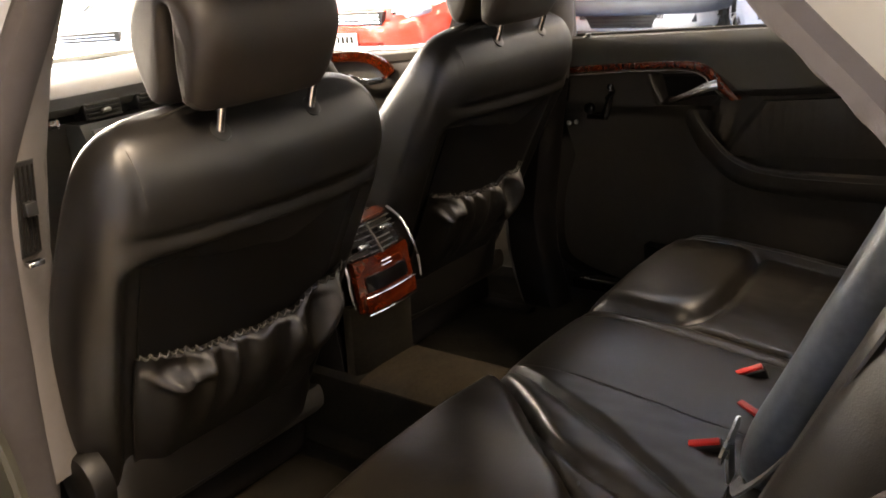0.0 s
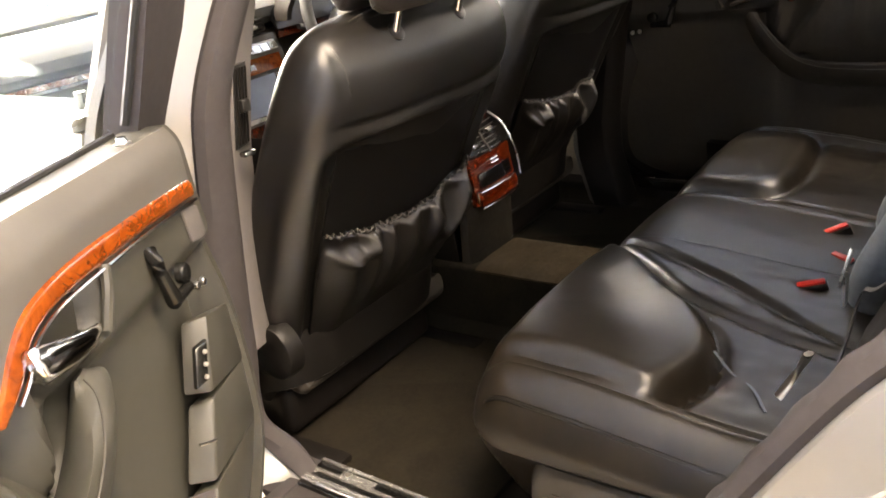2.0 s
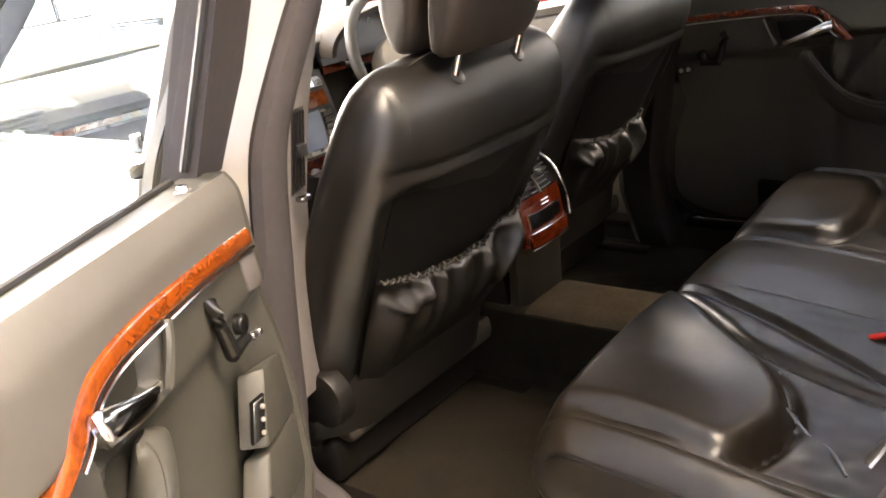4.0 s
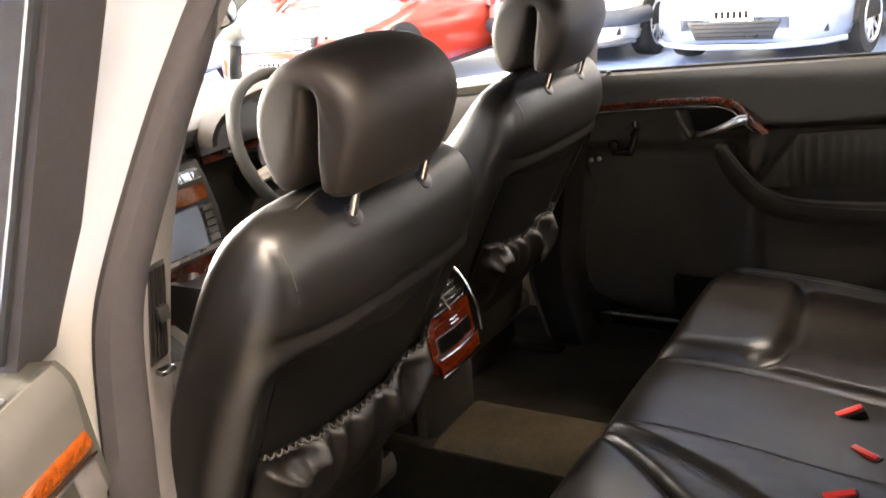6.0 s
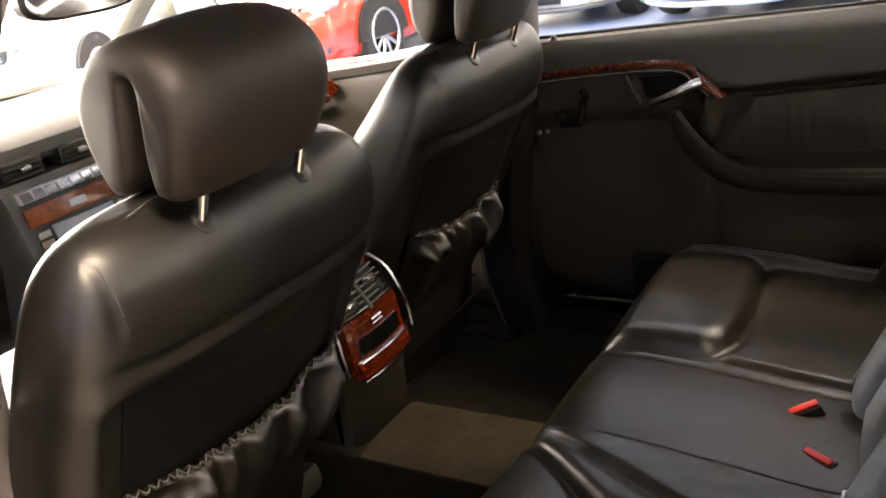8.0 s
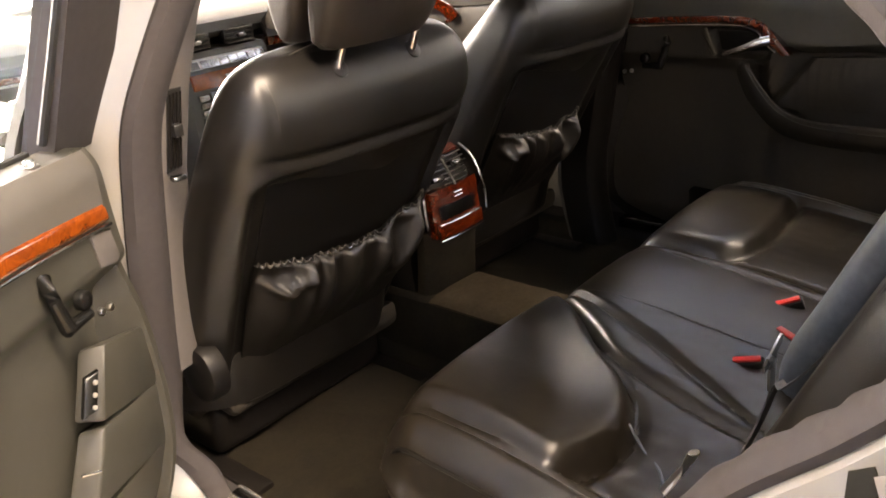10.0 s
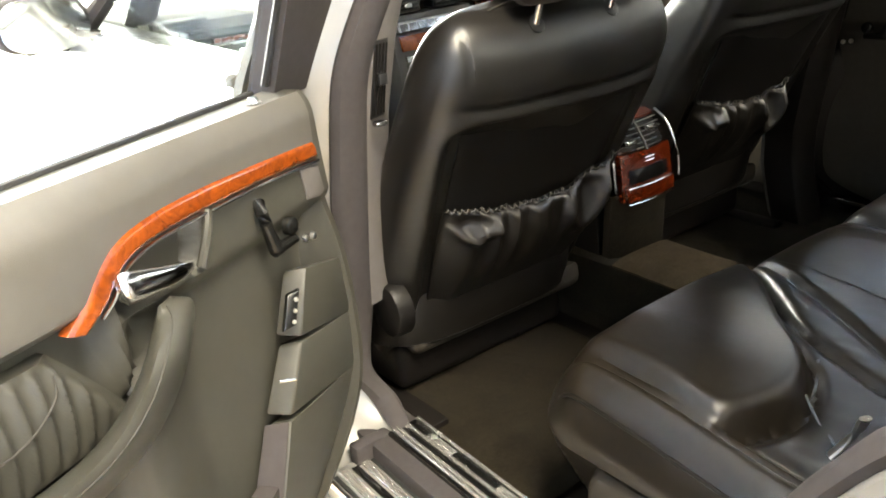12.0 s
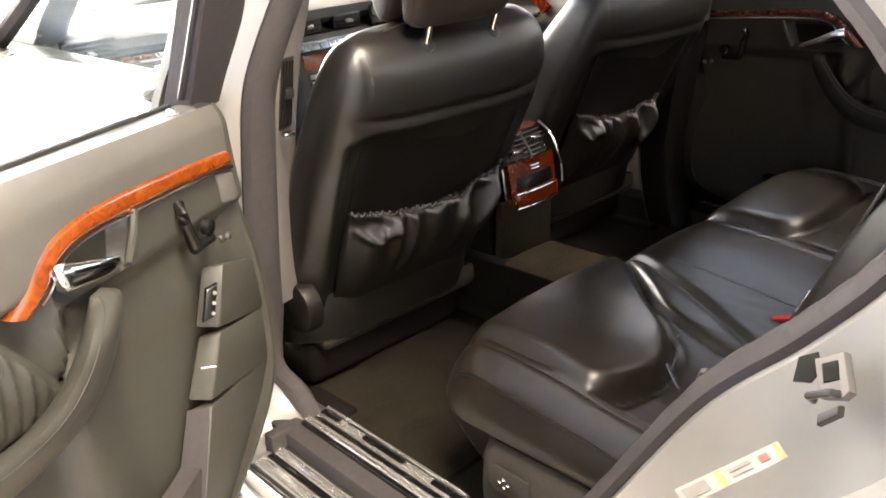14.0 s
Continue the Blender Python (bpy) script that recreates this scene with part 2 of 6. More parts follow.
# ---- shape helpers ----
def part(name, bm, mat, parent=None, label="", smooth=True, local=False):
    """Links a bmesh as one mesh object under a thing or a part."""
    bmesh.ops.recalc_face_normals(bm, faces=bm.faces)
    me = bpy.data.meshes.new(name)
    bm.to_mesh(me)
    bm.free()
    if smooth:
        for p in me.polygons:
            p.use_smooth = True
        me.set_sharp_from_angle(angle=radians(38))
    me.materials.append(mat)
    ob = new(name, me)
    if parent:
        ob.parent = parent
        if not local:
            ob.matrix_parent_inverse = base_of(parent).inverted()
    return tagged(ob, label)


def base_of(ob):
    m = ob.matrix_basis.copy()
    while ob.parent:
        m = ob.parent.matrix_basis @ ob.matrix_parent_inverse @ m
        ob = ob.parent
    return m


def thing(name, base, label, category, group="", matrix=None):
    ob = new(name)
    ob.empty_display_size = 0.1
    ob.matrix_basis = matrix if matrix else Matrix.Translation(base)
    return tagged(ob, label, category, group)


def structure(ob, label, category):
    return tagged(ob, label, category, "", "structure")


def loft(rings, close=True, cap=True, loop=False):
    bm = bmesh.new()
    vs = [[bm.verts.new(p) for p in r] for r in rings]
    n = len(rings[0])
    pairs = list(zip(vs, vs[1:])) + ([(vs[-1], vs[0])] if loop else [])
    for a, b in pairs:
        for i in range(n if close else n - 1):
            j = (i + 1) % n
            bm.faces.new((a[i], a[j], b[j], b[i]))
    if cap and close and not loop:
        bm.faces.new(vs[0][::-1])
        bm.faces.new(vs[-1])
    return bm


def smooth_line(points, n):
    """Catmull-Rom line through points, n steps a span."""
    p = [Vector(q) for q in points]
    p = [2 * p[0] - p[1]] + p + [2 * p[-1] - p[-2]]
    out = []
    for a, b, c, d in zip(p, p[1:], p[2:], p[3:]):
        for k in range(n):
            t = k / n
            out.append(0.5 * ((2 * b) + (c - a) * t + (2 * a - 5 * b + 4 * c - d) * t * t + (3 * b - a - 3 * c + d) * t ** 3))
    return out + [p[-2]]


def tube(points, radius, sides=8, flat=1.0, up=(0, 0, 1), loop=False):
    """A round or flattened bar along points."""
    pts = [Vector(p) for p in points]
    rings = []
    for i, p in enumerate(pts):
        a = pts[i - 1] if i or loop else p
        b = pts[(i + 1) % len(pts)] if i + 1 < len(pts) or loop else p
        d = (b - a).normalized()
        s = d.cross(Vector(up))
        s = s.normalized() if s.length > 1e-4 else d.orthogonal().normalized()
        w = s.cross(d)
        r = radius(i / max(1, len(pts) - 1)) if callable(radius) else radius
        rings.append([p + r * (math.cos(k) * s + flat * math.sin(k) * w) for k in [2 * math.pi * j / sides for j in range(sides)]])
    return loft(rings, loop=loop)


def block(lo, hi, bevel=0.004, seg=2):
    bm = bmesh.new()
    bmesh.ops.create_cube(bm, size=1)
    for v in bm.verts:
        v.co = Vector([(a + b) / 2 + (b - a) * c for a, b, c in zip(lo, hi, v.co)])
    if bevel:
        bmesh.ops.bevel(bm, geom=bm.edges[:], offset=bevel, segments=seg, affect="EDGES", profile=0.5)
    return bm


def prism(outline, lift, bevel=0.003, seg=2):
    """A flat outline (3D points in one plane) drawn out by the vector lift, with soft edges."""
    bm = bmesh.new()
    a = [bm.verts.new(p) for p in outline]
    b = [bm.verts.new(Vector(p) + Vector(lift)) for p in outline]
    bm.faces.new(a[::-1])
    top = bm.faces.new(b)
    n = len(a)
    for i in range(n):
        bm.faces.new((a[i], a[(i + 1) % n], b[(i + 1) % n], b[i]))
    if bevel:
        bmesh.ops.bevel(bm, geom=list(top.edges), offset=bevel, segments=seg, affect="EDGES", profile=0.5)
    return bm


def sheet(f, nu, nv, thick):
    """A curved panel: f(u, v) gives the face for u, v in 0..1; thick is the vector to its back."""
    bm = bmesh.new()
    t = Vector(thick)
    g = [[bm.verts.new(f(i / nu, j / nv)) for j in range(nv + 1)] for i in range(nu + 1)]
    rim = [(i, 0) for i in range(nu)] + [(nu, j) for j in range(nv)] + [(i, nv) for i in range(nu, 0, -1)] + [(0, j) for j in range(nv, 0, -1)]
    for i in range(nu):
        for j in range(nv):
            bm.faces.new((g[i][j], g[i + 1][j], g[i + 1][j + 1], g[i][j + 1]))
    back = [bm.verts.new(g[i][j].co + t) for i, j in rim]
    for k, (i, j) in enumerate(rim):
        k2 = (k + 1) % len(rim)
        a, b = g[i][j], g[rim[k2][0]][rim[k2][1]]
        bm.faces.new((b, a, back[k], back[k2]))
    bm.faces.new(back)
    return bm


def oval_ring(cx, cy, hx, hy, z, n=40, power=3.0):
    """A rounded rectangle (superellipse) ring."""
    out = []
    for k in range(n):
        a = 2 * math.pi * k / n
        c, s = math.cos(a), math.sin(a)
        out.append(Vector((cx + hx * math.copysign(abs(c) ** (2 / power), c), cy + hy * math.copysign(abs(s) ** (2 / power), s), z)))
    return out


def disc(centre, axis, radius, depth, n=28, bevel=0.003):
    c, a = Vector(centre), Vector(axis).normalized()
    s = a.orthogonal().normalized()
    w = a.cross(s)
    return prism([c + radius * (math.cos(2 * math.pi * k / n) * s + math.sin(2 * math.pi * k / n) * w) for k in range(n)], a * depth, bevel)


def ease(a, b, x):
    t = min(1.0, max(0.0, (x - a) / (b - a)))
    return t * t * (3 - 2 * t)


def along(table, x):
    """Value at x in a table of (x, value) rows, eased between them."""
    if x <= table[0][0]:
        return table[0][1]
    n = len(table)
    for i in range(n - 1):
        (a, p), (b, q) = table[i], table[i + 1]
        if x <= b:
            w = b - a
            m0 = (q - table[i - 1][1]) / (b - table[i - 1][0]) if i else (q - p) / w
            m1 = (table[i + 2][1] - p) / (table[i + 2][0] - a) if i + 2 < n else (q - p) / w
            t = (x - a) / w
            return (2 * t ** 3 - 3 * t * t + 1) * p + (t ** 3 - 2 * t * t + t) * w * m0 + (3 * t * t - 2 * t ** 3) * q + (t ** 3 - t * t) * w * m1
    return table[-1][1]


def even_ring(points, n):
    """The same closed outline with n points at equal steps."""
    p = [Vector(q) for q in points]
    steps = [(p[(i + 1) % len(p)] - p[i]).length for i in range(len(p))]
    total, out, i, run = sum(steps), [], 0, 0.0
    for k in range(n):
        want = total * k / n
        while run + steps[i] < want:
            run += steps[i]
            i += 1
        out.append(p[i].lerp(p[(i + 1) % len(p)], (want - run) / max(1e-9, steps[i])))
    return out


# ---- showroom ----
structure(part("floor", block((-11, -9, -0.2), (17, 17, 0), 0), BLUE_FLOOR, smooth=False), "glossy blue painted showroom floor", "floor")
structure(part("ceiling", block((-11, -9, 3.9), (17, 17, 4.1), 0), CEILING, smooth=False), "white showroom ceiling with lamp panels", "ceiling")
for lo, hi in (((-11.2, 17, 0), (17.2, 17.2, 0.3)), ((-11.2, 17, 3.5), (17.2, 17.2, 3.9)), ((-11.2, 17, 0.3), (-9.2, 17.2, 3.5)), ((11.2, 17, 0.3), (17.2, 17.2, 3.5))):
    structure(part("wall_north", block(lo, hi, 0), WHITE_WALL, smooth=False), "white showroom wall round a glazed front", "wall")
shopfront = structure(part("window_1", block((-9.2, 17.08, 0.3), (11.2, 17.12, 0.36), 0.004), SEAL), "wide glazed showroom front", "window")
for k in range(9):
    part("mullion", block((-9.2 + 2.53 * k, 17.06, 0.36), (-9.12 + 2.53 * k, 17.14, 3.5), 0.004), SEAL, shopfront)
for k in range(8):
    part("pane", block((-9.12 + 2.53 * k, 17.095, 0.36), (-6.67 + 2.53 * k, 17.105, 3.5), 0), GLASS, shopfront).visible_shadow = False
structure(part("backdrop", block((-14, 19.5, -0.2), (17, 19.6, 5.5), 0), lit("bright_overcast_sky", (0.93, 0.97, 1.0), 6.0), smooth=False), "bright overcast daylight outside", "backdrop")
# Walls out of view: south white for bounce, west grey to cut fill.
structure(part("wall_south", block((-11.2, -9.2, 0), (17.2, -9, 3.9), 0), WHITE_WALL, smooth=False), "plain white showroom wall", "wall")
structure(part("wall_east", block((17, -9, 0), (17.2, 17, 3.9), 0), WHITE_WALL, smooth=False), "plain white showroom wall", "wall")
structure(part("wall_west", block((-11.2, -9, 0), (-11, 17, 3.9), 0), GREY_WALL, smooth=False), "plain wall out of view, grey to cut fill light", "wall")


def lamp_panel(x, y):
    t = thing("ceiling_light", (x, y, 3.9), "long white ceiling light panel, switched on", "ceiling light", "showroom ceiling lights")
    part("frame", block((x - 0.36, y - 1.26, 3.86), (x + 0.36, y + 1.26, 3.9), 0.01), WHITE_WALL, t)
    part("diffuser", block((x - 0.31, y - 1.21, 3.845), (x + 0.31, y + 1.21, 3.865), 0.004), LAMP, t)


for lx, ly, power in LAMPS:
    lamp_panel(lx, ly)

rug = part("rug", block((-2.6, -2.2, 0.0), (-0.62, 1.6, 0.012), 0.004), RUG)
tagged(rug, "pale patterned rug with ochre and blue motifs on the floor", "rug")

# ---- the silver sedan's body ----
sedan = thing("silver_sedan", (0, 0, 0), "silver four-door sedan with its rear door standing open", "car")

# rear door opening, seen from the side: y, z, jamb width, lean of the skin, skin width
OPENING = [(-0.40, 0.335, 0.07, 1.0, 0.03), (-0.20, 0.335, 0.07, 1.0, 0.03), (-0.02, 0.335, 0.06, 1.0, 0.03), (0.05, 0.36, 0.04, 1.0, 0.02),
           (0.083, 0.43, 0.04, 1.0, 0.02), (0.085, 0.53, 0.04, 1.0, 0.02), (0.055, 0.73, 0.04, 1.0, 0.02), (0.005, 0.98, 0.04, 0.8, 0.02),
           (-0.055, 1.18, 0.04, 0.6, 0.02), (-0.13, 1.315, 0.04, 0.4, 0.04), (-0.26, 1.362, 0.04, 0.25, 0.05), (-0.45, 1.37, 0.04, 0.25, 0.05),
           (-0.60, 1.335, 0.05, 0.25, 0.06), (-0.73, 1.235, 0.05, 0.4, 0.08), (-0.85, 1.13, 0.06, 0.6, 0.10), (-0.925, 1.065, 0.07, 0.8, 0.14),
           (-0.995, 0.985, 0.09, 1.0, 0.2), (-0.965, 0.91, 0.12, 1.0, 0.26), (-0.90, 0.828, 0.13, 1.0, 0.3), (-0.80, 0.72, 0.13, 1.0, 0.28),
           (-0.68, 0.535, 0.11, 1.0, 0.18), (-0.595, 0.41, 0.06, 1.0, 0.08), (-0.525, 0.35, 0.06, 1.0, 0.03)]


def side_x(z):
    return -0.705 + 0.42 * 0.022 * math.log(1 + math.exp((z - 0.95) / 0.022)) + 0.030 * ease(0.43, 0.35, z)


def opening_rings(section, n=12):
    """Rings round the door opening; section(jamb, lean, skin) gives (outward, sideways) points."""
    m = len(OPENING)
    rings = []
    for i in range(m):
        rows = [OPENING[(i + k - 1) % m] for k in range(4)]
        for s in range(n):
            t = s / n
            y, z, jamb, lean, skin = [0.5 * (2 * b + (c - a) * t + (2 * a - 5 * b + 4 * c - d) * t * t + (3 * b - a - 3 * c + d) * t ** 3) for a, b, c, d in zip(*rows)]
            a, b, c, d = rows
            ty = 0.5 * ((c[0] - a[0]) + 2 * (2 * a[0] - 5 * b[0] + 4 * c[0] - d[0]) * t + 3 * (3 * b[0] - a[0] - 3 * c[0] + d[0]) * t * t)
            tz = 0.5 * ((c[1] - a[1]) + 2 * (2 * a[1] - 5 * b[1] + 4 * c[1] - d[1]) * t + 3 * (3 * b[1] - a[1] - 3 * c[1] + d[1]) * t * t)
            ln = math.hypot(ty, tz)
            oy, oz = tz / ln, -ty / ln
            rings.append([Vector((side_x(z) + dx, y + o * oy, z + o * oz)) for o, dx in section(jamb, lean, skin)])
    return rings


part("door_frame", loft(opening_rings(lambda j, f, s: [(0.02, 0.0), (0.006, -0.012 * f), (0.018, -0.04 * f), (j * 0.7, -0.062 * f), (j, -0.085 * f),
     (j + 0.006, -0.125 * f), (j + 0.02, -0.16 * f), (j + s * 0.4, -0.178 * f), (j + s, -0.185 * f)]), close=False, loop=True), JAMB, sedan, "silver painted door opening")
seal_rings = opening_rings(lambda j, f, s: [(0.014, -0.03 * f), (0.004, -0.034 * f), (-0.008, -0.024 * f), (-0.012, -0.006), (-0.010, 0.002 + 0.010 * (1 - math.exp(-((s - 0.03) / 0.006) ** 2))), (-0.004, 0.005 + 0.025 * (1 - math.exp(-((s - 0.03) / 0.006) ** 2))), (0.012, 0.007 + 0.038 * (1 - math.exp(-((s - 0.03) / 0.006) ** 2)))], 16)
for k, ring in enumerate(seal_rings):
    if ring[0].y < -0.52:
        for j, f in ((3, 0.4), (4, 1.0), (5, 1.0)):
            ring[j] = ring[j] + Vector((0.0025, 0.0025, -0.001)) * f * math.sin(k * 1.1)
for ring in seal_rings:
    if ring[0].z < 0.55:
        pull = 0.75 * ease(0.55, 0.38, ring[0].z)
        ring[:] = ring[:4] + [p.lerp(ring[3], pull) for p in ring[4:]]
    if ring[0].z < 0.5:
        drop = 0.035 * ease(0.03, -0.03, ring[0].y) * ease(-0.50, -0.44, ring[0].y)
        ring[:] = [p - Vector((0, 0, drop)) for p in ring]
part("door_seal", loft(seal_rings, close=False, loop=True), SEAL, sedan, "soft dark grey rubber door seal")


def seal_y(z):
    return along([(0.33, 0.03), (0.43, 0.083), (0.53, 0.085), (0.73, 0.055), (0.98, 0.005), (1.18, -0.055), (1.33, -0.13)], z)


# B-pillar trims on both sides
def pillar_rings(sign):
    rings = []
    for z in (0.30, 0.36, 0.43, 0.53, 0.73, 0.86, 0.98, 1.08, 1.18, 1.27, 1.35):
        x0, y0 = side_x(z) + 0.012, seal_y(z)
        xi = x0 + 0.075 - 0.02 * ease(1.0, 1.3, z) - (0.030 * ease(0.93, 1.14, z) if sign < 0 else 0.0)
        ring = [(x0, y0 + 0.002), (x0 + 0.013, y0 - 0.003), (xi - 0.012, y0 + 0.008), (xi, y0 + 0.022), (xi, y0 + 0.10), (xi - 0.03, y0 + 0.13), (x0 - 0.02, y0 + 0.13), (x0 - 0.03, y0 + 0.03)]
        rings.append([Vector((-sign * x, y, z)) for x, y in ring])
    return rings


part("b_pillar", loft(pillar_rings(-1)[3:]), PILLAR, sedan, "grey B-pillar trim")
part("b_pillar", loft(pillar_rings(1)[5:]), PILLAR, sedan, "grey B-pillar trim")
part("lower_pillar", loft(pillar_rings(1)[:6]), TRIM_DARK, sedan, "black lower pillar trim")

# Added block that stops light leaking in between the far doors.
part("pillar_light_stop", block((0.757, 0.0, 0.20), (0.83, 0.20, 0.94), 0.01), RUBBER, sedan)

# air vent on the near B-pillar
def pillar_spot(x, z, out=0.0):
    return Vector((x, seal_y(z) - 0.001 + 0.16 * (x + 0.665) - out, z))


vent = part("pillar_vent", prism([pillar_spot(-0.668, 0.865), pillar_spot(-0.640, 0.867), pillar_spot(-0.636, 0.985), pillar_spot(-0.662, 0.985)], (0, -0.004, 0), 0.002), PLASTIC, sedan, "narrow black louvred air vent")
for k in range(4):
    x = -0.664 + 0.0065 * k
    part("slat", tube([pillar_spot(x, 0.872, 0.006), pillar_spot(x + 0.004, 0.98, 0.006)], 0.0015, 6), TRIM_DARK, vent)
part("thumb_wheel", block((-0.660, 0.002, 0.918), (-0.645, 0.016, 0.936), 0.002), PLASTIC, vent)
part("knob", block((-0.672, 0.006, 0.856), (-0.650, 0.020, 0.864), 0.003), CHROME, vent, "small chrome tab")

# roof, windscreen surround and glass
def roof_f(u, v):
    y = 0.62 - 1.75 * u
    w = 0.545 - 0.05 * abs(u - 0.5)
    x = (v * 2 - 1) * w
    return Vector((x, y, 1.40 + 0.05 * (1 - (v * 2 - 1) ** 2) - 0.05 * (2 * u - 1) ** 4 - 0.03 * max(0.0, 0.15 - u)))


part("roof", sheet(roof_f, 20, 14, (0, 0, -0.018)), SILVER, sedan, "silver roof panel")
part("headliner", sheet(lambda u, v: roof_f(u, v) - Vector((0, 0, 0.035)), 16, 12, (0, 0, 0.008)), HEADLINER, sedan, "light grey fabric headliner")
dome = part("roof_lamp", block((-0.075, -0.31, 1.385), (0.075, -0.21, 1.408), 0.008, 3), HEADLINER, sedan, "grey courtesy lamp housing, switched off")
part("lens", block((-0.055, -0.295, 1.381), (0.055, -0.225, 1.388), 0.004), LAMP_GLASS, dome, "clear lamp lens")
for s in (-1, 1):
    if s < 0:
        rail = [(-0.73, 1.10, 0.86), (-0.705, 0.93, 0.93), (-0.695, 0.79, 1.04), (-0.65, 0.66, 1.16), (-0.57, 0.50, 1.335)]
    else:
        rail = [(0.74, 1.50, 0.93), (0.70, 1.22, 1.125), (0.655, 1.06, 1.205), (0.61, 0.90, 1.265), (0.56, 0.62, 1.355)]
    rail += [ (s * 0.53, 0.2, 1.385), (s * 0.53, -0.4, 1.39), (s * 0.535, -0.8, 1.36), (s * 0.60, -1.15, 1.24), (s * 0.68, -1.5, 1.08), (s * 0.72, -1.8, 0.96)]
    part("roof_rail", tube(smooth_line(rail, 5), 0.034, 10, 0.8), SEAL if s < 0 else HEADLINER, sedan, "grey trimmed roof rail and pillar")
part("windscreen", sheet(lambda u, v: Vector(((v * 2 - 1) * (0.70 - 0.16 * u), 1.42 - 0.80 * u + 0.10 * (1 - (v * 2 - 1) ** 2), 0.945 + 0.41 * u)), 10, 14, (0, 0, 0.004)), GLASS, sedan).visible_shadow = False
part("rear_window", sheet(lambda u, v: Vector(((v * 2 - 1) * (0.66 - 0.13 * u), -1.82 + 0.68 * u - 0.06 * (1 - (v * 2 - 1) ** 2), 0.96 + 0.40 * u)), 8, 12, (0, 0, 0.004)), GLASS, sedan).visible_shadow = False

# rear-view mirror under the top of the windscreen
mirror = part("rear_view_mirror", loft([[Vector((0.02 + r * 0.128 * math.copysign(abs(math.cos(a)) ** 0.55, math.cos(a)), y, 1.205 + r * 0.037 * math.copysign(abs(math.sin(a)) ** 0.7, math.sin(a)) + 0.12 * (y - 0.59))) for a in [2 * math.pi * k / 36 for k in range(36)]] for y, r in ((0.572, 0.90), (0.575, 1.0), (0.592, 1.0), (0.612, 0.8), (0.622, 0.45))]), PLASTIC, sedan, "black rear-view mirror housing")
part("mirror_glass", prism([Vector((0.02 + 0.118 * math.copysign(abs(math.cos(a)) ** 0.55, math.cos(a)), 0.571, 1.203 + 0.031 * math.copysign(abs(math.sin(a)) ** 0.7, math.sin(a)))) for a in [2 * math.pi * k / 36 for k in range(36)]], (0, -0.0025, 0), 0.001), CHROME, mirror, "mirror glass")
part("stalk", tube([(0.02, 0.615, 1.215), (0.02, 0.66, 1.26), (0.02, 0.69, 1.315)], 0.011, 10), PLASTIC, mirror)

# bonnet, front wings, boot and underbody
part("bonnet", sheet(lambda u, v: Vector(((v * 2 - 1) * (0.84 - 0.10 * u), 1.45 + 1.25 * u, 0.945 - 0.20 * u * u + 0.03 * (1 - (v * 2 - 1) ** 2) - 0.05 * (v * 2 - 1) ** 6)), 14, 14, (0, 0, -0.012)), SILVER, sedan, "silver bonnet")
part("boot_lid", sheet(lambda u, v: Vector(((v * 2 - 1) * (0.82 - 0.06 * u), -1.84 - 0.75 * u, 0.965 - 0.10 * u * u - 0.05 * (v * 2 - 1) ** 6)), 8, 12, (0, 0, -0.012)), SILVER, sedan, "silver boot lid")
part("underbody", block((-0.80, -2.4, 0.17), (0.80, 2.5, 0.205), 0.01), RUBBER, sedan)


def flank(name, y0, y1, s, z0=0.22):
    prof = [(0.84, z0), (0.885, 0.33), (0.912, 0.50), (0.915, 0.62), (0.912, 0.66), (0.905, 0.72), (0.895, 0.84), (0.868, 0.925), (0.845, 0.945)]
    rings = []
    for k in range(9):
        y = y0 + (y1 - y0) * k / 8
        pinch = 0.06 * ease(1.6, 2.6, y) + 0.05 * ease(-1.6, -2.5, y)
        ring = [Vector((s * (x - pinch), y, z)) for x, z in prof]
        rings.append(ring + [Vector((s * (x - pinch - 0.03), y, z)) for x, z in prof[::-1]])
    return part(name, loft(rings), SILVER, sedan)


flank("front_wing", 1.22, 2.55, -1)
flank("front_wing", 1.22, 2.55, 1)
flank("rear_quarter", -2.5, -1.22, -1, 0.3)
flank("rear_quarter", -2.5, -0.98, 1, 0.3)
# wheels of the sedan
def wheel(parent, x, y, s, r=0.325, width=0.20):
    w = part("wheel", tube([(x + s * width * k, y, r) for k in (-0.5, 0.5)], r * 0.62, 32), TRIM_DARK, parent, "dark brake and hub")
    n = 40
    prof = [(-0.5, 0.66), (-0.52, 0.80), (-0.46, 0.95), (-0.3, 1.0), (0.3, 1.0), (0.46, 0.95), (0.52, 0.80), (0.5, 0.66)]
    rings = [[Vector((x + s * width * a, y + r * b * math.cos(2 * math.pi * k / n), r + r * b * math.sin(2 * math.pi * k / n))) for a, b in prof] for k in range(n)]
    part("tyre", loft(rings, loop=True, cap=False), TYRE, w, "black rubber tyre")
    ring = [Vector((x + s * width * 0.46, y + r * 0.66 * math.cos(2 * math.pi * k / n), r + r * 0.66 * math.sin(2 * math.pi * k / n))) for k in range(n)]
    part("rim", tube(ring, 0.016, 6, loop=True, up=(1, 0, 0)), ALLOY, w, "bright alloy rim")
    for k in range(7):
        a = 2 * math.pi * k / 7
        c, sn = math.cos(a), math.sin(a)
        part("spoke", tube([(x + s * width * 0.47, y + r * q * c, r + r * q * sn) for q in (0.06, 0.35, 0.66)], lambda t: 0.030 - 0.006 * t, 6, 0.5, (1, 0, 0)), ALLOY, w)
    return w


for wx, wy, s in ((-0.78, 1.62, -1), (0.78, 1.62, 1), (-0.78, -1.42, -1), (0.78, -1.42, 1)):
    wheel(sedan, wx, wy, s)

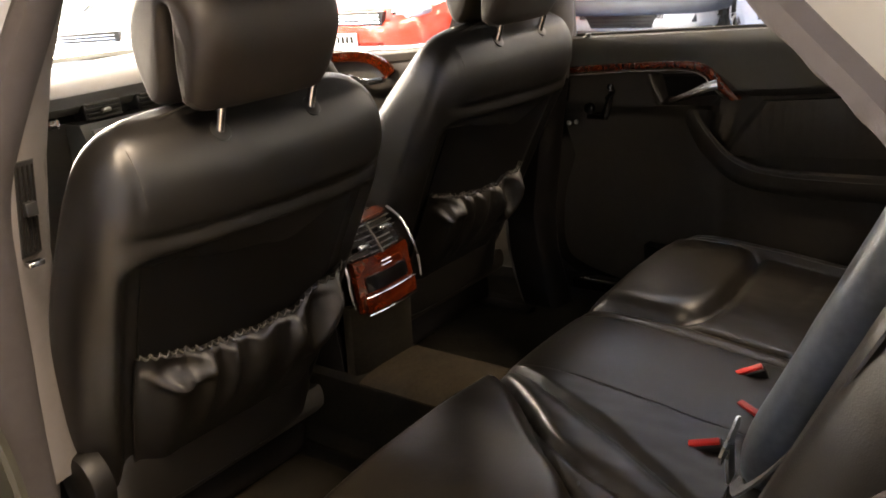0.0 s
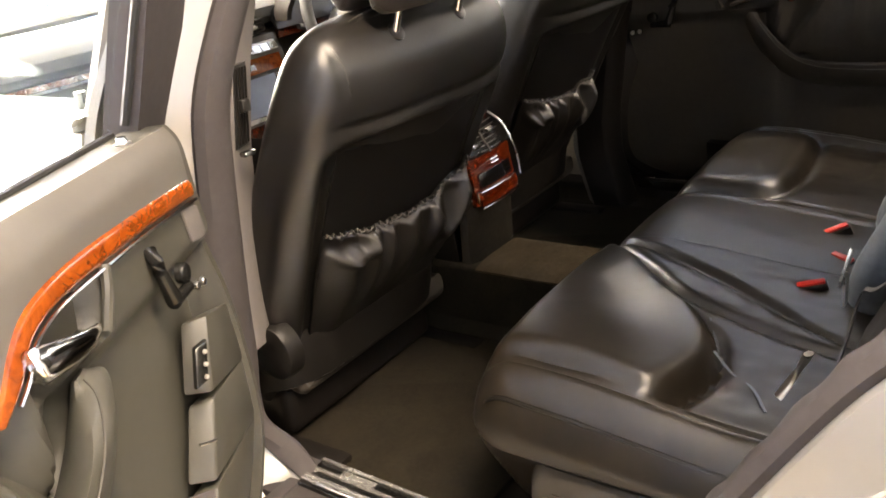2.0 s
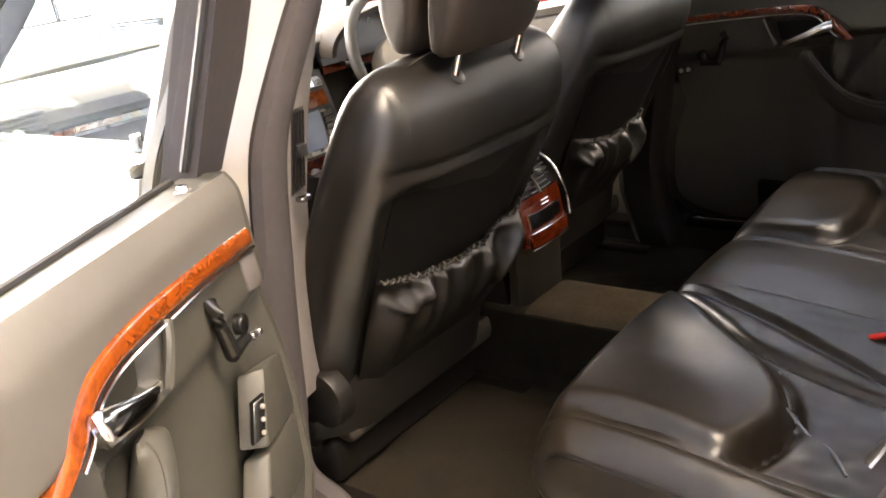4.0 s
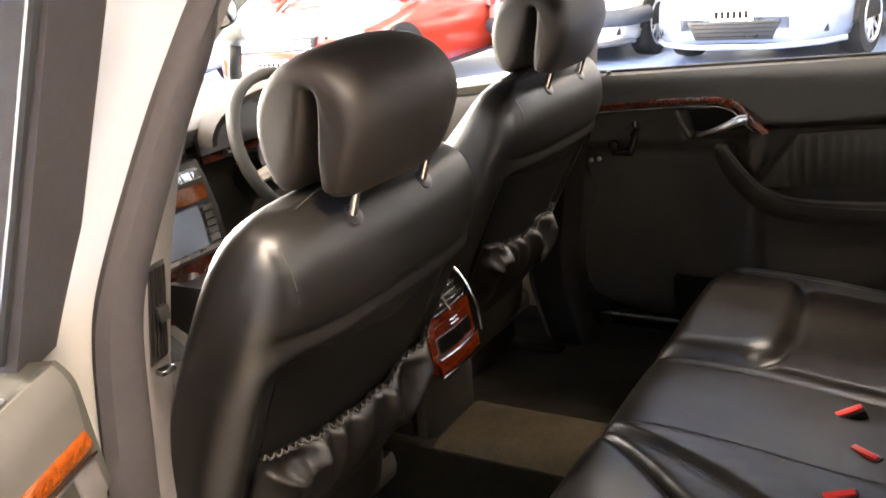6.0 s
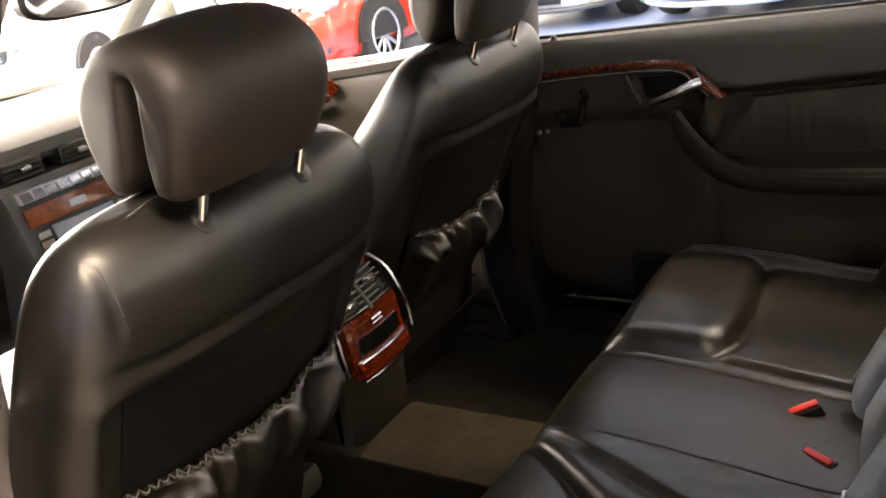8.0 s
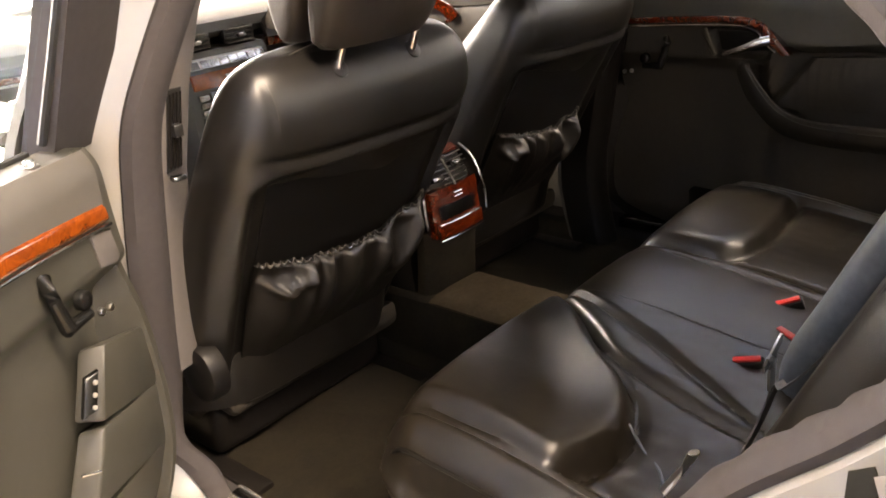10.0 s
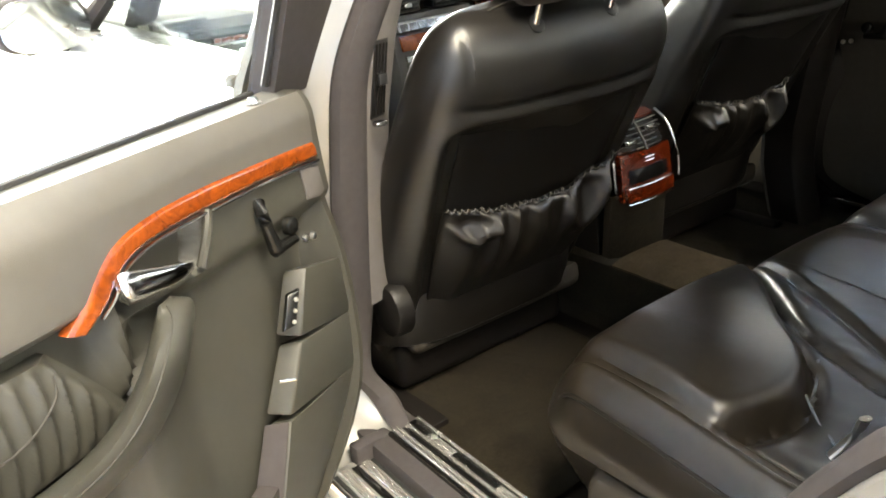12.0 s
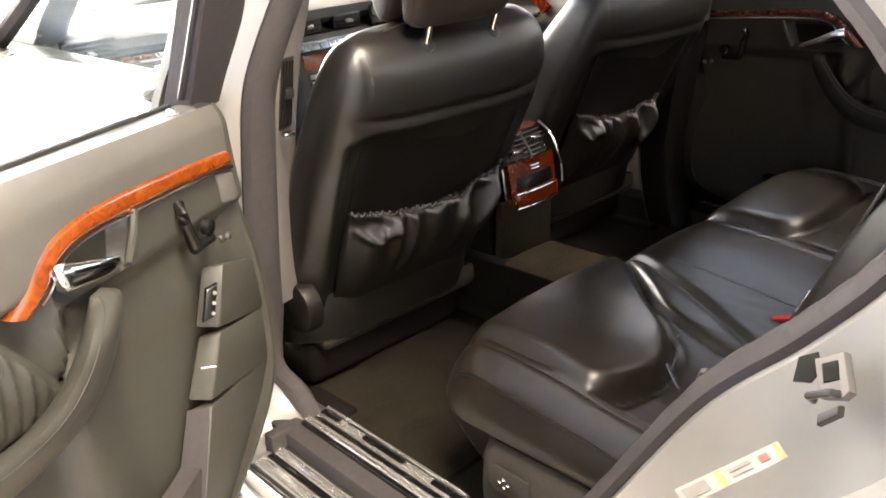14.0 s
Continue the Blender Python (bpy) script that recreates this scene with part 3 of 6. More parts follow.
# sill with its scuff plates
def sill_bar(name, x, w, z0, z1, y0, y1, mat, parent, label="", bevel=0.001):
    """A bar along the sill, which runs slightly outwards towards the rear."""
    k = 0.028
    return part(name, prism([Vector((x + sx * w / 2 + k * y, y, z0)) for sx, y in ((-1, y0), (1, y0), (1, y1), (-1, y1))], (0, 0, z1 - z0), bevel), mat, parent, label)


sill_bar("sill", -0.702, 0.104, 0.22, 0.322, -0.52, 0.10, SEAL, sedan, "dark grey rubber-topped sill", 0.008)
plate = sill_bar("scuff_plate", -0.6865, 0.066, 0.322, 0.330, -0.378, 0.006, GLOSS_BLACK, sedan, "gloss black scuff plate with bright strips", 0.002)
for x, w in ((-0.658, 0.0055), (-0.682, 0.0065), (-0.7005, 0.0060), (-0.7090, 0.0060)):
    sill_bar("strip", x, w, 0.329, 0.3345, -0.377, 0.005, ALUMINIUM, plate, "", w * 0.42)
for y in (-0.085, -0.27):
    sill_bar("badge", -0.671, 0.013, 0.329, 0.3315, y - 0.035, y + 0.035, ALUMINIUM, plate, "brushed metal badge plate")
outer = sill_bar("outer_sill", -0.798, 0.096, 0.20, 0.292, -0.62, 0.03, JAMB, sedan, "silver painted outer sill", 0.010)
for x, w, m in ((-0.742, 0.006, ALUMINIUM), (-0.754, 0.013, RUBBER), (-0.772, 0.015, ALUMINIUM), (-0.790, 0.016, GLOSS_BLACK), (-0.812, 0.018, ALUMINIUM), (-0.829, 0.010, RUBBER), (-0.841, 0.009, CHROME)):
    sill_bar("strip", x, w, 0.288, 0.2985 if m in (ALUMINIUM, CHROME) else 0.295, -0.60, 0.010, m, outer, "", 0.0045)
part("sill_end", block((-0.785, 0.006, 0.25), (-0.708, 0.034, 0.326), 0.006), SEAL, sedan)
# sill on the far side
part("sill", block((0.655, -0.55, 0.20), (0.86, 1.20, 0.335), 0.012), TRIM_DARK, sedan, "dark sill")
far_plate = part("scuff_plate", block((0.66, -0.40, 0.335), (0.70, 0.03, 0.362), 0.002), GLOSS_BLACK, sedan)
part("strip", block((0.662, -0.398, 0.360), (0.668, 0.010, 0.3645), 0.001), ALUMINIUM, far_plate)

# latch striker and service sticker on the rear jamb
striker = thing("door_striker", (-0.80, -0.92, 0.80), "dark metal door latch striker on the silver door jamb", "door striker")
SN = Vector((-0.75, 0.40, 0.53)).normalized()
ST = Vector((-0.02, -0.80, 0.60)).normalized()
SW = SN.cross(ST).normalized()


def on_jamb(a, b, c=0.0):
    return Vector((-0.785, -0.933, 0.795)) + ST * (a + 0.020) + SW * (b + 0.012) + SN * c


# Flat dark patches stand for the shade inside the latch holes.
part("latch_hole_shade", prism([on_jamb(a, b, 0.001) for a, b in ((-0.030, 0.006), (-0.012, 0.000), (0.000, 0.008), (-0.002, 0.026), (-0.022, 0.027))], SN * 0.0015, 0.0005), HOLE_SHADE, striker, "flat dark patch for the shade in a latch hole")
part("backplate", prism([on_jamb(a, b) for a, b in ((-0.002, 0.018), (0.028, 0.016), (0.030, -0.020), (0.022, -0.024), (0.0, -0.018))], SN * 0.009, 0.003), PILLAR, striker, "grey striker housing")
part("latch_hole_shade", prism([on_jamb(a, b, 0.006) for a, b in ((0.007, 0.010), (0.022, 0.009), (0.022, -0.008), (0.007, -0.007))], SN * 0.0045, 0.0004), HOLE_SHADE, striker)
part("loop", tube([on_jamb(-0.010, -0.016, 0.002), on_jamb(-0.006, -0.017, 0.014), on_jamb(0.016, -0.019, 0.014), on_jamb(0.022, -0.020, 0.004)], 0.0035, 8), PLASTIC, striker)
part("rubber_stop", prism([on_jamb(a, b) for a, b in ((-0.006, -0.040), (0.016, -0.036), (0.018, -0.028), (-0.004, -0.031))], SN * 0.008, 0.003), RUBBER, striker, "black rubber stop")
label_plate = thing("service_sticker", on_jamb(-0.11, -0.065), "pale printed service sticker on the silver door jamb", "sticker")


def on_label(u, v, c):
    p, q, r, s = (-0.176, -0.068), (-0.050, -0.044), (-0.040, -0.060), (-0.158, -0.086)
    a = [(p[k] * (1 - u) + q[k] * u) * (1 - v) + (s[k] * (1 - u) + r[k] * u) * v for k in (0, 1)]
    return on_jamb(a[0], a[1], c)


def label_bar(name, u0, u1, v0, v1, mat, lift=0.0022):
    part(name, prism([on_label(u, v, lift) for u, v in ((u0, v0), (u1, v0), (u1, v1), (u0, v1))], SN * 0.0005, 0), mat, label_plate)


label_bar("paper", 0, 1, 0, 1, STICKER, 0.001)
label_bar("print_bar", 0.05, 0.30, 0.2, 0.8, PRINT)
label_bar("print_bar", 0.40, 0.45, 0.05, 0.95, YELLOW)
label_bar("print_bar", 0.52, 0.72, 0.25, 0.45, PRINT)
label_bar("print_bar", 0.52, 0.72, 0.60, 0.75, PRINT)
label_bar("print_bar", 0.95, 0.99, 0.05, 0.95, YELLOW)
label_bar("print_mark", 0.80, 0.88, 0.3, 0.7, RED_PRINT)


# ---- rear doors ----
DOOR_TURN = radians(60)
DU = Vector((-math.sin(DOOR_TURN), -math.cos(DOOR_TURN), 0))
DN = Vector((math.cos(DOOR_TURN), -math.sin(DOOR_TURN), 0))


def near_door_point(u, z, w=0.0):
    return DU * u + DN * (w - 0.375) + Vector((0, 0, z))


def far_door_point(u, z, w=0.0):
    return Vector((0.705 - w, 0.79 - u, z))


def door_front(z):
    return along([(0.30, 0.85), (0.345, 0.76), (0.40, 0.68), (0.47, 0.632), (0.60, 0.628), (0.70, 0.645), (0.80, 0.68), (0.96, 0.70)], z)


def belt_z(u):
    return 0.947 + 0.03 * (u - 0.8)


def proud(u, z, w):
    """A point that stands w proud of the panel, kept under the line of its outline."""
    k = w / 0.64
    return u + k * (1.745 - u), z + k * (1.16 - z), w


def panel_depth(u, z):
    w = -0.06 * ease(0.905, 1.0, z) ** 1.5
    w -= 0.02 * ease(0.80, 0.765, z) * ease(1.10, 1.0, u)
    hollow = ease(0.955, 0.972, u + 0.25 * (z - 0.86)) * ease(1.118, 1.10, u) * ease(0.797, 0.812, z) * ease(0.875, 0.862, z + 0.2 * max(0, u - 1.06))
    w -= 0.032 * hollow
    w -= 0.03 * ease(0.40, 0.31, z)
    w -= 0.030 * math.exp(-(((u - along([(0.67, 1.185), (0.69, 1.135), (0.715, 1.100), (0.745, 1.082), (0.79, 1.080)], z)) / 0.022) ** 2)) * ease(0.665, 0.69, z) * ease(0.800, 0.785, z)
    w -= 0.028 * ease(1.115, 1.15, u) * ease(0.84, 0.815, z - 0.07 * (u - 1.19))
    return w


WOOD_TOP = [(0.716, 0.876), (0.846, 0.887), (0.974, 0.895), (1.054, 0.894), (1.102, 0.885), (1.133, 0.866), (1.156, 0.844), (1.186, 0.823)]
WOOD_LOW = [(0.709, 0.850), (0.854, 0.862), (0.972, 0.867), (1.044, 0.868), (1.086, 0.861), (1.107, 0.850), (1.126, 0.832), (1.162, 0.814)]
ARM_OUT = [(1.040, 0.796), (1.006, 0.772), (1.024, 0.729), (1.060, 0.686), (1.110, 0.656), (1.180, 0.642), (1.30, 0.640), (1.60, 0.645)]
FAR_LOW = [(0.709, 0.862), (0.854, 0.872), (0.972, 0.878), (1.044, 0.878), (1.080, 0.868), (1.096, 0.852), (1.114, 0.832), (1.140, 0.812)]
FAR_TOP = [(0.716, 0.880), (0.846, 0.890), (0.974, 0.897), (1.050, 0.897), (1.094, 0.886), (1.118, 0.862), (1.138, 0.838), (1.160, 0.816)]
FAR_ARM_OUT = [(1.048, 0.790), (1.040, 0.772), (1.062, 0.722), (1.092, 0.680), (1.130, 0.648), (1.190, 0.625), (1.30, 0.615), (1.60, 0.620)]
FAR_ARM_IN = [(1.068, 0.788), (1.074, 0.768), (1.098, 0.728), (1.132, 0.695), (1.170, 0.674), (1.22, 0.664), (1.36, 0.664), (1.60, 0.668)]
ARM_IN = [(1.062, 0.793), (1.082, 0.765), (1.110, 0.735), (1.145, 0.712), (1.190, 0.698), (1.25, 0.695), (1.38, 0.705), (1.60, 0.715)]


def rear_door(P, label, wood, trim, hinge):
    t = thing("rear_door", hinge, label, "car door")
    # The far door takes darker copies of the near door's trims, for shade.
    near = P is near_door_point

    def panel_f(a, b):
        z = 0.30 + (belt_z(1.1) - 0.30) * b
        u = door_front(z) + (1.66 - door_front(z)) * a
        z += (belt_z(u) - belt_z(1.1)) * b
        return P(u, z, panel_depth(u, z))

    part("panel", sheet(panel_f, 110, 80, P(0, 0, -0.05) - P(0, 0, 0)), trim, t)
    # soft pad over the wood strip
    pad_low = [(0.63, 0.866), (0.716, 0.870), (0.846, 0.880), (0.974, 0.886), (1.054, 0.885), (1.102, 0.876), (1.133, 0.857), (1.156, 0.836), (1.186, 0.822), (1.30, 0.828), (1.66, 0.845)]

    def pad_f(a, b):
        u = 0.712 + 0.946 * a
        lo, hi = along(pad_low, u), belt_z(u)
        z = lo + (hi - lo) * b
        return P(max(u, door_front(z) + 0.002), z, panel_depth(u, z) + 0.003)

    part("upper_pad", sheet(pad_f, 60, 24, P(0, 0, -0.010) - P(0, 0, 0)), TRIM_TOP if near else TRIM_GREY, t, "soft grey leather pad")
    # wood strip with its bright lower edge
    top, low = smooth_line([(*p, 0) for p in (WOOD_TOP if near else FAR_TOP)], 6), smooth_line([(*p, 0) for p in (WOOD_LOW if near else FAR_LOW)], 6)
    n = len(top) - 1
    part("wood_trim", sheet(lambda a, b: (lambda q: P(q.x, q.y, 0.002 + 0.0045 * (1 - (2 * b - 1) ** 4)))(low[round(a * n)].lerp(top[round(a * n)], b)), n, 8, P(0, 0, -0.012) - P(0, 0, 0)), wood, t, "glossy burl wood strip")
    part("trim_edge", tube([P(q.x, q.y - 0.003, 0.006) for q in low[: n - 2]], 0.0022, 6), CHROME, t, "thin bright edge")
    # door pull inside the recess
    grip = smooth_line([(1.114, 0.836, 0.002), (1.100, 0.836, 0.010), (1.06, 0.827, 0.012), (1.025, 0.820, 0.010), (1.0, 0.816, 0.004)] if near else
                       [(1.112, 0.846, 0.004), (1.092, 0.842, 0.010), (1.056, 0.826, 0.012), (1.024, 0.814, 0.010), (1.004, 0.808, 0.003)], 5)
    part("handle", tube([P(*q) for q in grip], lambda s: (0.0210 - 0.014 * s) * (0.55 + 0.45 * ease(0.0, 0.14, s)) if near else (0.0125 - 0.007 * s), 14, 0.5, P(0, 0, 1) - P(0, 0, 0)), CHROME, t, "chrome door pull")
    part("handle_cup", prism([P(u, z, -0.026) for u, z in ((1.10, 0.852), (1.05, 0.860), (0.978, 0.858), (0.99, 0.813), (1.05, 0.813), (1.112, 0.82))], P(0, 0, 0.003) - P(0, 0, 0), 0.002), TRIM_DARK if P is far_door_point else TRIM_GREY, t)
    part("recess_rim", tube(smooth_line([P(0.955, 0.866, 0.004), P(0.968, 0.838, 0.006), P(0.985, 0.806, 0.004)], 5), 0.006, 8), trim, t)
    # arm rest and pull
    o, i2 = smooth_line([(*p, 0) for p in (ARM_OUT if near else FAR_ARM_OUT)], 5), smooth_line([(*p, 0) for p in (ARM_IN if near else FAR_ARM_IN)], 5)
    rings = []
    for k, (a, b) in enumerate(zip(o, i2)):
        h = (0.012 + 0.05 * ease(0, 12, k) + 0.012 * ease(14, 24, k)) * (0.32 if P is far_door_point else 1.0)
        row = []
        for s, f in ((0, -0.2), (-0.02, 0.35), (0.08, 0.75), (0.3, 0.96), (0.5, 1.0), (0.72, 0.97), (0.92, 0.75), (1.0, 0.35), (1.0, -0.2)):
            q = a.lerp(b, s)
            row.append(P(*proud(q.x, q.y, h * f)))
        rings.append(row)
    part("armrest", loft(rings), trim, t, "padded leather armrest and pull")
    part("stitching", tube([r[4] + (P(0, 0, 0.0015) - P(0, 0, 0)) for r in rings[1:-1]], 0.0012, 5), STITCH, t)

    # pleated leather insert above the arm rest
    def insert_f(a, b):
        u = 1.16 + 0.46 * a
        lo, hi = 0.69 + 0.02 * a, 0.812 + 0.07 * (u - 1.19)
        z = lo + (hi - lo) * b
        u -= 0.05 * (b - 1) * (1 - a) * -1 - 0.04 * (1 - a) * b
        wave = math.sin(u / 0.0118 * math.pi + 3 * noise.noise((u * 7, z * 4, 0)))
        fold = (0.0010 if P is far_door_point else 0.0040) * (wave + 0.3 * wave * wave) * (0.55 + 0.9 * abs(noise.noise((u * 13, z * 3, 7)))) * ease(0, 0.12, b) * ease(1, 0.9, b)
        return P(u, z, 0.001 + fold * ease(0.0, 0.06, a) + 0.008 * math.sin(math.pi * b) - 0.006 - 0.012 * ease(0.05, 0.0, a))

    part("leather_insert", sheet(insert_f, 150, 40, P(0, 0, -0.02) - P(0, 0, 0)), trim, t, "pleated leather insert")
    if P is near_door_point:
        part("seam", tube(smooth_line([P(1.215, 0.80, 0.006), P(1.225, 0.775, 0.009), P(1.28, 0.755, 0.010), P(1.40, 0.765, 0.010), P(1.60, 0.785, 0.010)], 6), 0.0012, 5), STITCH, t)
    # stacked ash tray and storage boxes beside the hinge
    for n2, (a, b) in enumerate((((0.828, 0.738), (0.864, 0.652)), ((0.865, 0.646), (0.914, 0.560)), ((0.916, 0.554), (0.985, 0.400)))):
        if P is far_door_point:
            break
        rid, lef, rig = 0.026, -0.006, -0.018
        (u0, z0), (u1, z1) = [(u - 0.022 * (1.745 - u), z - 0.022 * (1.16 - z)) for u, z in (a, b)]
        front0, front1 = door_front(z0 - 0.06) - 0.001, door_front(z1 - 0.08) - 0.001
        verts = [P(u0, z0, rid), P(u1, z1, rid), P(u1 + 0.016, z1 + 0.006, lef), P(u0 + 0.012, z0 - 0.004, lef), P(front0, z0 - 0.062, rig), P(front1, z1 - 0.075, rig)]
        bm = bmesh.new()
        q = [bm.verts.new(p) for p in verts]
        for f in ((0, 1, 2, 3), (0, 4, 5, 1), (0, 3, 4), (1, 5, 2), (2, 5, 4, 3)):
            bm.faces.new([q[k] for k in f])
        bmesh.ops.recalc_face_normals(bm, faces=bm.faces)
        bmesh.ops.bevel(bm, geom=bm.edges[:], offset=0.005, segments=2, affect="EDGES", profile=0.5)
        box = part("storage_box" if n2 != 1 else "ashtray", bm, trim, t)
        if n2 == 2:
            # grey plastic cheek of the lowest box, running down into the map pocket
            side = (verts[1] - verts[0]).cross(verts[3] - verts[0]).normalized()
            side = side if side.dot(P(0.3, 0, 1) - P(0, 0, 0)) > 0 else -side
            part("cheek", prism([p + side * 0.0012 for p in (verts[0].lerp(verts[3], 0.12), verts[1].lerp(verts[2], 0.06), verts[2].lerp(verts[1], -0.2), verts[3].lerp(verts[0], -0.1))], side * 0.002, 0.0008), SEAL, box, "dark grey plastic cheek")
        if n2 == 1 and P is near_door_point:
            part("pull_tab", tube([P(0.905, 0.607, 0.022), P(0.885, 0.600, 0.034)], 0.0022, 6), CHROME, box)
        if n2 == 0 and P is near_door_point:
            sw = part("window_switch", prism([P(0.860, 0.712, 0.022), P(0.845, 0.716, 0.032), P(0.862, 0.672, 0.030), P(0.878, 0.668, 0.020)], P(0.004, 0, 0.006) - P(0, 0, 0), 0.002), CONTROL, box, "black window switch plate")
            for k in range(3):
                part("button", disc(P(0.857 + 0.006 * k, 0.705 - 0.0135 * k, 0.0345), P(0.3, 0, 1) - P(0, 0, 0), 0.0030, 0.003, 12, 0.001), STICKER, sw)
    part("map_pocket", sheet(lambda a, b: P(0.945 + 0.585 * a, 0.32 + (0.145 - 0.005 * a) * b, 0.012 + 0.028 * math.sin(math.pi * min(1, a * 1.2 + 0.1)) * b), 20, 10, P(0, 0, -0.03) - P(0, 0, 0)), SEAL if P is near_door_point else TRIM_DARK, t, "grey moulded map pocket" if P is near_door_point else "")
    # seat controls, memory buttons and red-light reflector
    ctl = part("seat_control", tube([P(*proud(u, z, w)) for u, z, w in ((0.853, 0.836, 0.004), (0.850, 0.822, 0.014), (0.845, 0.805, 0.008))], 0.0085, 10), CONTROL, t, "black seat-shaped power adjuster")
    part("back_lever", tube([P(*proud(u, z, 0.012)) for u, z in ((0.846, 0.806), (0.838, 0.782), (0.832, 0.765))], lambda s: 0.0075 + 0.003 * s, 10), CONTROL, ctl)
    part("base_lever", tube([P(*proud(u, z, 0.012)) for u, z in ((0.836, 0.763), (0.812, 0.762), (0.785, 0.760))], lambda s: 0.0095 - 0.003 * s, 10), CONTROL, ctl)
    part("pad", disc(P(*proud(0.80, 0.784, 0.004)), P(0, 0, 1) - P(0, 0, 0), 0.013, 0.012, 18, 0.004), CONTROL, ctl)
    for u, z in ((0.765, 0.750), (0.745, 0.747)):
        part("memory_button", disc(P(*proud(u, z, 0.001)), P(0, 0, 1) - P(0, 0, 0), 0.0055, 0.006, 14, 0.002), STEEL, t, "small bright button")
    part("speaker_cover", prism([P(*proud(u, z, 0.001)) for u, z in ((0.752, 0.848), (0.707, 0.838), (0.699, 0.800), (0.708, 0.793), (0.744, 0.801))], P(0, 0, 0.003) - P(0, 0, 0), 0.001), PILLAR if P is near_door_point else TRIM_DARK, t)
    # lock pin
    pin = part("lock_pin", tube([P(0.79, belt_z(0.79) - 0.012, -0.028), P(0.79, belt_z(0.79) + 0.002, -0.028)], 0.0105, 16), STEEL if P is near_door_point else PLASTIC, t, "lock pin in its socket")
    part("tip", tube([P(0.79, belt_z(0.79), -0.028), P(0.79, belt_z(0.79) + 0.007, -0.028), P(0.79, belt_z(0.79) + 0.009, -0.028)], lambda s: 0.0075 - 0.002 * s, 14), CHROME if P is near_door_point else PLASTIC, pin)

    # outer skin, window frame and glass; the frame leans in with height
    def lean(u, z, w):
        return P(u, z, w + 0.42 * max(0.0, z - 0.95))

    part("outer_skin", sheet(lambda a, b: (lambda z: P(door_front(z) + 0.02 + (1.70 - door_front(z)) * a, z, -0.145 - 0.03 * math.sin(math.pi * b) - 0.02 * (1 - b)))(0.28 + 0.61 * b), 20, 20, P(0, 0, 0.012) - P(0, 0, 0)), SILVER, t, "silver painted outer skin")
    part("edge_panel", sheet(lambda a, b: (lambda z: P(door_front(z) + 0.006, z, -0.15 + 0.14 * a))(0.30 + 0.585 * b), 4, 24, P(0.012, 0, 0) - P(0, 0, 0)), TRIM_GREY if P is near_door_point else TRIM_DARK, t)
    part("belt_seal", tube([P(u, belt_z(u) + 0.001, -0.066) for u in (0.74, 0.9, 1.1, 1.3, 1.5, 1.66)], 0.0055, 8), RUBBER, t, "black rubber window seal")
    bar = [lean(u, z, w) for u, z, w in ((0.60, 0.93, -0.045), (0.722, 0.93, -0.045), (0.705, 0.93, -0.10), (0.60, 0.93, -0.10))]
    top_bar = [lean(u, z, w) for u, z, w in ((0.635, 1.34, -0.045), (0.757, 1.34, -0.045), (0.740, 1.34, -0.10), (0.635, 1.34, -0.10))]
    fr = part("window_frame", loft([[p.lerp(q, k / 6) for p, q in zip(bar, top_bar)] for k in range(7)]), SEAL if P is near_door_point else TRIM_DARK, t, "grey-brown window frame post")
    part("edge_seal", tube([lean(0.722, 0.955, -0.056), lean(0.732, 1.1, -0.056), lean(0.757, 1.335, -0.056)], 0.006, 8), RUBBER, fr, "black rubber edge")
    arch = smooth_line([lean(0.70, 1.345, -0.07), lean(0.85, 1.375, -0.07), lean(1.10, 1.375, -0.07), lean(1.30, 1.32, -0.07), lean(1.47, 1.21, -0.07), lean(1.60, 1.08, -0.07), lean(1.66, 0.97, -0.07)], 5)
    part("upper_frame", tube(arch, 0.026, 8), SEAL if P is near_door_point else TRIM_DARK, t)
    part("divider", tube([lean(1.455, 0.95, -0.07), lean(1.475, 1.21, -0.07)], 0.017, 8), RUBBER, t, "black quarter-window divider")
    pane = part("window_pane", sheet(lambda a, b: (lambda u: lean(u, belt_z(u) - 0.01 + (along([(0.7, 1.34), (0.85, 1.37), (1.1, 1.37), (1.3, 1.31), (1.47, 1.2), (1.6, 1.07), (1.66, 0.98)], u) - belt_z(u)) * b, -0.075))(0.73 + 0.92 * a), 16, 8, P(0, 0, -0.004) - P(0, 0, 0)), GLASS, t)
    pane.visible_shadow = False
    return t


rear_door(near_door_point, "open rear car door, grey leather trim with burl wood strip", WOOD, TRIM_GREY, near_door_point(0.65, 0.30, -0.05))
rear_door(far_door_point, "closed rear car door, its trim and wood strip darkened for shade", WOOD_SHADED, TRIM_MID, far_door_point(0.65, 0.30, -0.05))

# ---- front doors, closed ----


